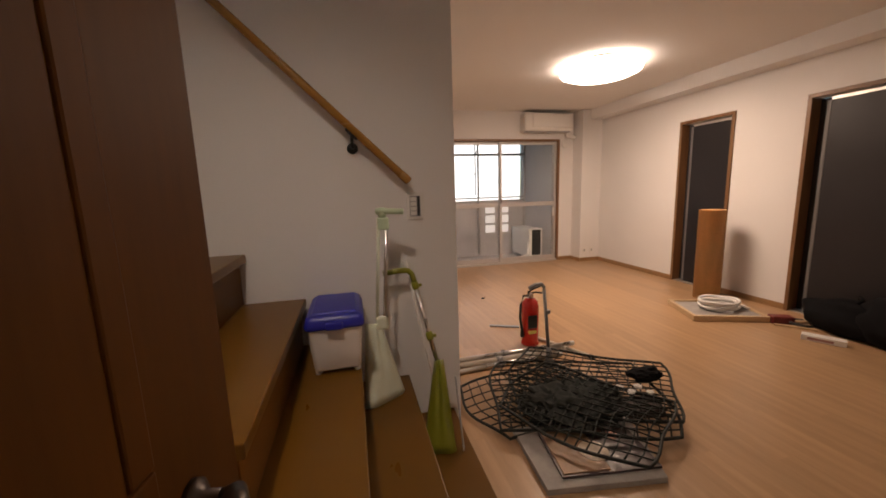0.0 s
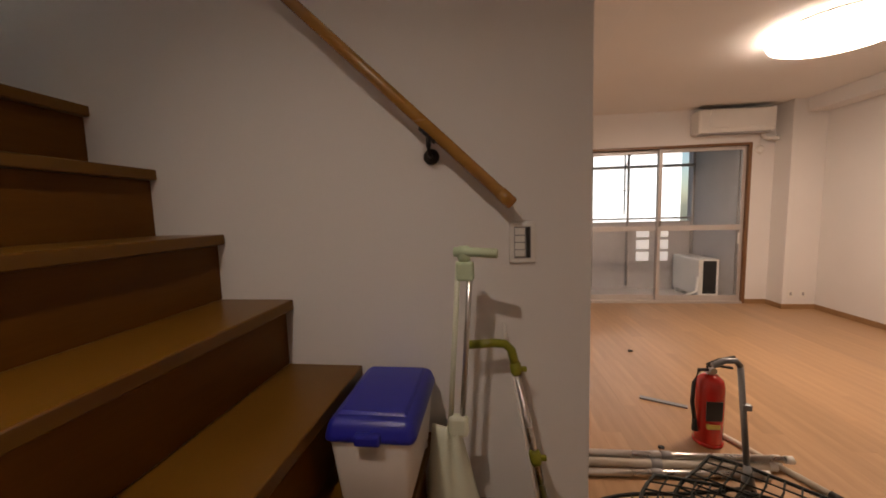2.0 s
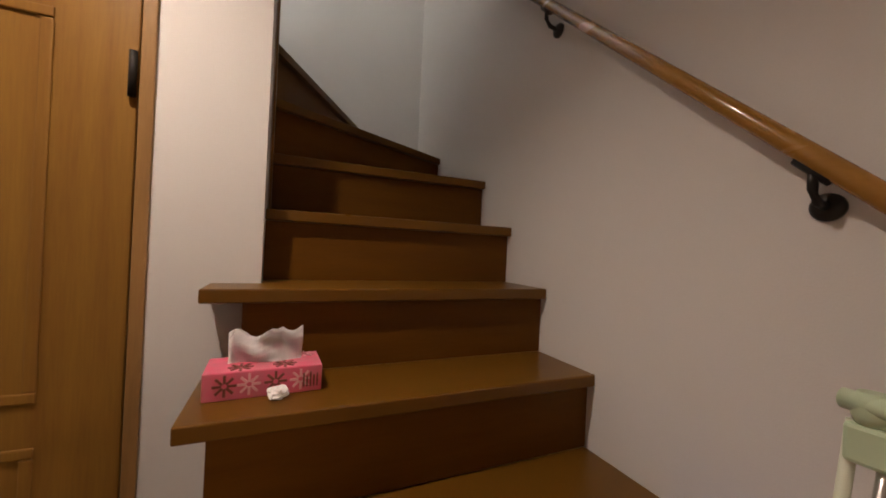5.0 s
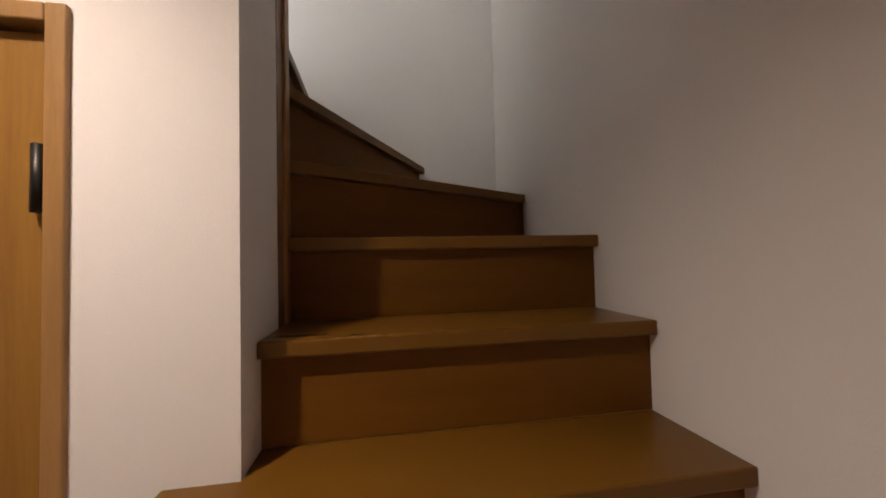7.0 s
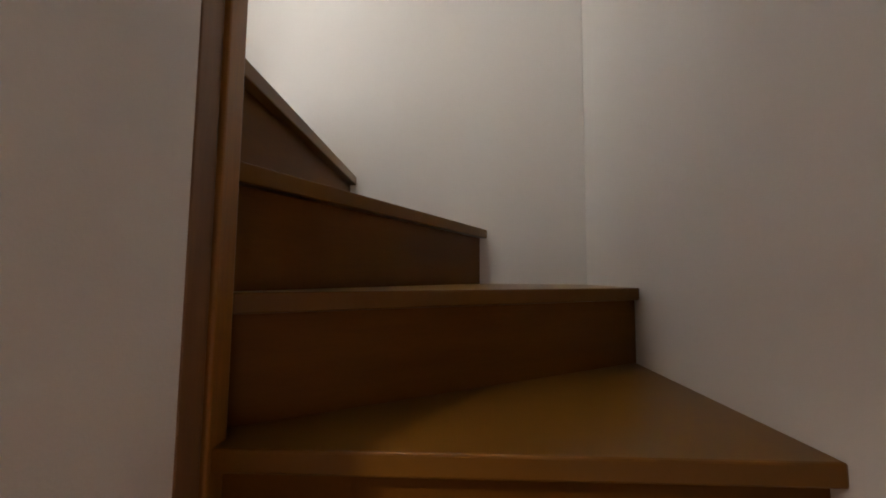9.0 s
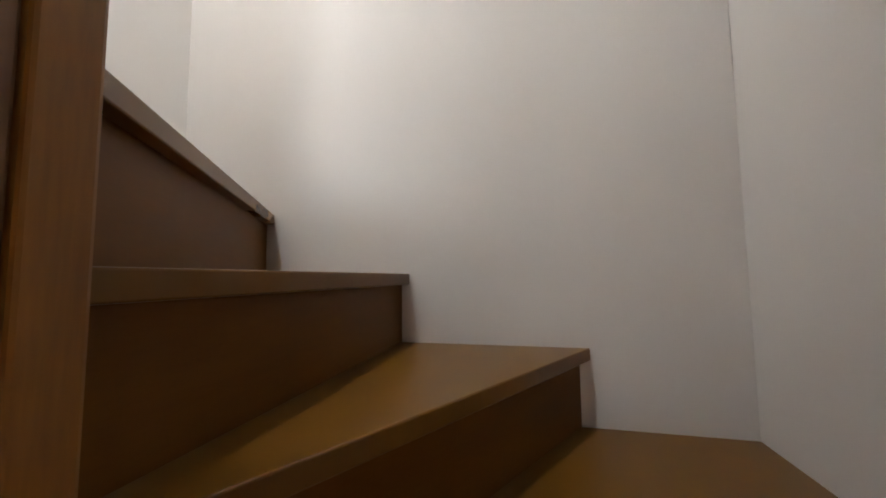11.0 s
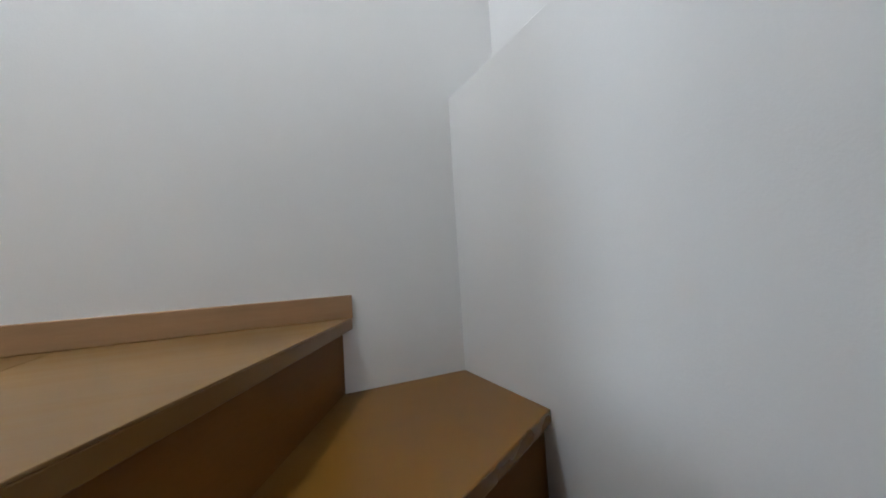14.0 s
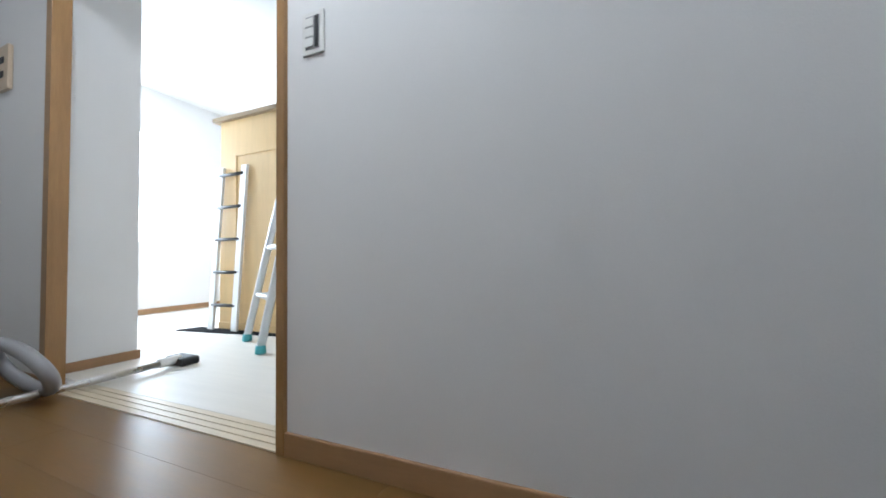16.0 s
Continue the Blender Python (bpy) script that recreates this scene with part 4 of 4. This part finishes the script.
part("case", box((-0.12, -0.05, 0), (0.05, 0.05, 0.07), 0.012), material("dark_red", (0.16, 0.02, 0.02), 0.45, vary=0.2), tool)
part("strap", tube([(0.0, -0.06, 0.03), (0.08, -0.13, 0.02), (0.2, -0.10, 0.02), (0.2, 0.02, 0.02), (0.06, 0.05, 0.03)], 0.012, 8), black_rubber, tool)
part("shaft", tube([(0.05, 0, 0.02), (0.28, 0.02, 0.018)], 0.014, 8), board_wood, tool)
sb = thing("small_carton", (4.06, 0.33, 0), "small white printed carton on the floor", "carton", rz=-62)
part("carton", box((-0.13, -0.04, 0), (0.13, 0.04, 0.045), 0.003), wrap_white, sb)
part("stripe", box((-0.09, -0.042, 0.012), (0.06, -0.0395, 0.03)), material("print_grey", (0.35, 0.2, 0.2), 0.5), sb)
stick = tagged(finish(box((-0.2, -0.012, 0), (0.2, 0.012, 0.018), 0.003, pose(4.22, 0.56, 0, 0, 0, -50)), "wood_stick", board_wood), "short wooden stick lying on the floor", "stick")


def bag(place, sx, sy, sz, seed):
    one = bmesh.new()
    bmesh.ops.create_icosphere(one, subdivisions=4, radius=1)
    for v in one.verts:
        c = v.co.copy()
        k = 1 + 0.22 * noise.noise(c * 1.7 + Vector((seed, 0, 0))) + 0.07 * noise.noise(c * 6)
        z = c.z * k
        v.co = Vector((c.x * sx * k, c.y * sy * k, sz * max(z, -0.8)))
    for f in one.faces:
        f.smooth = True
    ob = thing("black_bag", (place[0], place[1], 0), "soft black fabric bag slumped on the floor", "bag")
    one.transform(Matrix.Translation((0, 0, 0.8 * sz)))
    part("body", one, black_cloth, ob)
    part("strap", tube([(-sx * 0.5, 0, sz * 1.3), (-sx * 0.2, -sy * 0.2, sz * 1.9), (sx * 0.3, 0, sz * 1.9), (sx * 0.6, 0, sz * 1.3)], 0.014, 8), black_cloth, ob)
    return ob


bag((4.42, 0.36), 0.18, 0.34, 0.17, 2)
bag((4.40, 0.02), 0.2, 0.30, 0.22, 5)

# ---- upstairs doorway and room ----
fr = thing("door_frame_upstairs", (0, 0, 0), "brown wooden sliding door frame of the upstairs room", "door frame", kind="structure")
part("jamb", box((OX0 - 0.03, YS - 0.125, FL2), (OX0, YS + 0.014, OZ), 0.002), trim_wood, fr)
part("jamb", box((OX1, YS - 0.055, FL2), (OX1 + 0.05, YS + 0.014, OZ), 0.002), trim_wood, fr)
part("head", box((OX0 - 0.03, YS - 0.125, OZ), (OX1 + 0.05, YS + 0.014, OZ + 0.03), 0.002), trim_wood, fr)
sl = thing("door_sill", (0, 0, 0), "cream grooved sliding door sill", "door sill", kind="structure")
sill_mat = material("sill_wood", (0.62, 0.53, 0.38), 0.4, vary=0.08, stretch=(1, 8, 8))
for i in range(4):
    y = YS + 0.004 - i * 0.031
    part("strip", box((OX0, y - 0.027, FL2 - 0.012), (OX1, y, FL2 + 0.004), 0.0015), sill_mat, sl)
    part("groove", box((OX0, y - 0.031, FL2 - 0.012), (OX1, y - 0.027, FL2 - 0.004)), dark_trim, sl, "dark groove")
structure("floor_room", box((-0.4, -4.4, FL2 - 0.012), (3.4, YS - 0.121, FL2 + 0.001)), pale_floor, "pale whitish wood-pattern floor", "floor")

cw = thing("closet", (0, 0, 0), "tall honey-coloured wooden closet with panel door", "closet")
part("side", box((0.2, -3.6, FL2), (1.80, -3.085, FL2 + 1.70), 0.003), closet_wood, cw)
part("cornice", box((0.18, -3.6, FL2 + 1.70), (1.86, -3.05, FL2 + 1.735), 0.004), material("cornice_brown", (0.24, 0.17, 0.09), 0.5, vary=0.1), cw)
bm = box((0.6, -3.088, FL2 + 1.40), (1.62, -3.077, FL2 + 1.42), 0.002)
box((1.60, -3.088, FL2 + 0.2), (1.62, -3.077, FL2 + 1.40), 0.002, bm=bm)
box((1.12, -3.088, FL2 + 0.2), (1.14, -3.077, FL2 + 1.40), 0.002, bm=bm)
box((0.6, -3.088, FL2 + 0.2), (1.62, -3.077, FL2 + 0.22), 0.002, bm=bm)
part("door_moulding", bm, closet_wood, cw)
part("plinth", box((0.2, -3.09, FL2), (1.80, -3.075, FL2 + 0.06), 0.002), closet_wood, cw)
# thin black wedge-shaped strip on the floor along the closet's foot
mt = tagged(finish(prism([(0.3, -3.07), (1.0, -3.03), (2.05, -2.90), (2.0, -3.07)], FL2 + 0.001, FL2 + 0.010), "black_strip", black_cloth), "thin black strip on the pale floor along the closet's foot", "sheet")

lad = thing("ladder", (0, 0, 0), "white aluminium ladder with dark rungs leaning on the closet", "ladder")
LW = material("ladder_white", (0.74, 0.75, 0.76), 0.4, metal=0.2, vary=0.05)
la, lb = Vector((1.81, -3.02, FL2 + 0.01)), Vector((1.54, -3.02, FL2 + 0.01))
top = Vector((-0.06, -0.03, 1.30))
for p in (la, lb):
    one = box((-0.03, -0.012, 0), (0.03, 0.012, 1.30), 0.004)
    one.transform(Matrix.Translation(p) @ Matrix.Shear("XY", 4, (-0.05, -0.03)))
    part("stile", one, LW, lad)
for i in range(5):
    u = 0.15 + i * 0.2
    part("rung", tube([la + top * u, lb + top * u], 0.013, 10), black_rubber, lad, "dark rung")

sl2 = thing("step_ladder", (0, 0, 0), "white aluminium stepladder with teal feet, standing folded open", "stepladder")
apex = Vector((0.86, -2.92, FL2 + 1.28))
feet = [Vector((1.17, -2.84, FL2)), Vector((0.78, -2.62, FL2)), Vector((0.80, -3.00, FL2)), Vector((0.45, -2.80, FL2))]
tops = [apex, apex + Vector((-0.28, 0.16, 0)), apex + Vector((-0.02, -0.02, 0)), apex + Vector((-0.30, 0.14, 0))]
for f, tp in zip(feet, tops):
    part("leg", tube([f + Vector((0, 0, 0.03)), tp], 0.024, 8), LW, sl2)
    part("foot", lathe([(0.03, 0), (0.032, 0.01), (0.028, 0.05)], 12, pose(*f)), teal_plastic, sl2, "teal rubber foot")
for u in (0.25, 0.5, 0.75):
    part("step", tube([feet[0].lerp(tops[0], u), feet[1].lerp(tops[1], u)], 0.018, 8), LW, sl2)
    part("step", tube([feet[0].lerp(tops[0], u), feet[2].lerp(tops[2], u)], 0.013, 8), LW, sl2)
part("top_cap", box((apex.x - 0.05, apex.y - 0.04, apex.z - 0.03), (apex.x + 0.04, apex.y + 0.05, apex.z + 0.05), 0.008), teal_plastic, sl2, "teal hinge cap")

# added window, its pane glowing to give the far wall's overexposed brightness
w2 = thing("added_window", (0, 0, 0), "added glowing window that stands in for the blown-out white wall", "window", kind="structure")
bm = box((3.39, -3.5, FL2 + 0.75), (3.5, -3.46, FL2 + 2.0), 0.003)
box((3.39, -2.46, FL2 + 0.75), (3.5, -2.42, FL2 + 2.0), 0.003, bm=bm)
box((3.39, -3.46, FL2 + 1.96), (3.5, -2.46, FL2 + 2.0), 0.003, bm=bm)
box((3.39, -3.46, FL2 + 0.75), (3.5, -2.46, FL2 + 0.79), 0.003, bm=bm)
part("frame", bm, white_plastic, w2)
part("pane", box((3.44, -3.46, FL2 + 0.79), (3.445, -2.46, FL2 + 1.96)), glow("added_window_glow", (0.97, 0.99, 1.0), 6.0), w2)

# vacuum cleaner on the landing
vc = thing("vacuum_cleaner", (0.97, -1.62, FL2), "grey vacuum cleaner hose ring and chrome wand", "vacuum cleaner")
part("hose", tube([(0.20 * math.cos(a) + 0.04, -0.10 + 0.05 * math.sin(a), 0.14 + 0.10 * math.sin(a)) for a in [2 * math.pi * j / 26 for j in range(26)]], 0.026, 10, True), grey_plastic, vc)
part("body", box((0.05, 0.02, 0.0), (0.38, 0.26, 0.17), 0.05, seg=4), grey_plastic, vc)
part("wand", tube([(-0.04, 0.10, 0.04), (-0.02, -0.30, 0.035), (0.0, -0.58, 0.035)], 0.016, 14), chrome, vc)
hd2 = part("brush_head", box((-0.05, -0.74, 0.0), (0.10, -0.64, 0.045), 0.015), black_rubber, vc)
part("neck", tube([(0.0, -0.56, 0.035), (0.015, -0.67, 0.035)], 0.022, 10), white_plastic, hd2)

# window trim up on the ledge
structure("trim_ledge", box((XW - 0.05, -1.262, 3.477), (XW + 0.012, -0.3, 3.50), 0.003), trim_wood, "brown wooden board on the stairwell ledge", "trim")

# ---- floor boards, last ----


def boards(parent, x0, x1, y0, y1, z, along, w, length, mat_, gap=0.0006, edge=0.0008):
    meshes = {}
    rnd = random.Random(4)
    a0, a1, b0, b1 = (x0, x1, y0, y1) if along == "y" else (y0, y1, x0, x1)
    i, a = 0, a0
    while a < a1 - 1e-4:
        a2 = min(a + w, a1)
        b = b0 - (i * 0.37 % 1) * length
        while b < b1 - 1e-4:
            s, e = max(b, b0), min(b + length, b1)
            if e - s > 0.02:
                size = (round(a2 - a, 4), round(e - s, 4))
                key = size
                if key not in meshes:
                    sx, sy = size if along == "y" else size[::-1]
                    bm = box((gap, gap, -0.012), (sx - gap, sy - gap, 0), edge, seg=1)
                    me = bpy.data.meshes.new("board")
                    bm.to_mesh(me)
                    bm.free()
                    me.materials.append(mat_)
                    meshes[key] = me
                ob = new("board", meshes[key])
                ob.location = (a, s, z) if along == "y" else (s, a, z)
                ob.parent = parent
            b += length
        a = a2
        i += 1


fl = thing("floor", (0, 0, 0), "honey oak plank floor of the living room", "floor", kind="structure")
boards(fl, 0.82, XE, -1.97, YN, 0.0, "y", 0.114, 1.212, oak_floor, 0.0002, 0.0)
boards(fl, -0.36, 0.82, -1.97, -0.87, 0.0, "y", 0.114, 1.212, oak_floor, 0.0002, 0.0)
boards(fl, -0.2, 1.4, -3.5, -1.97, 0.0, "y", 0.114, 1.212, oak_floor, 0.0002, 0.0)
fu = thing("floor_landing", (0, 0, 0), "glossy brown plank floor of the landing", "floor", kind="structure")
boards(fu, -0.60, 1.78, YS, -0.87, FL2, "x", 0.152, 1.818, landing_floor, 0.0003, 0.0)
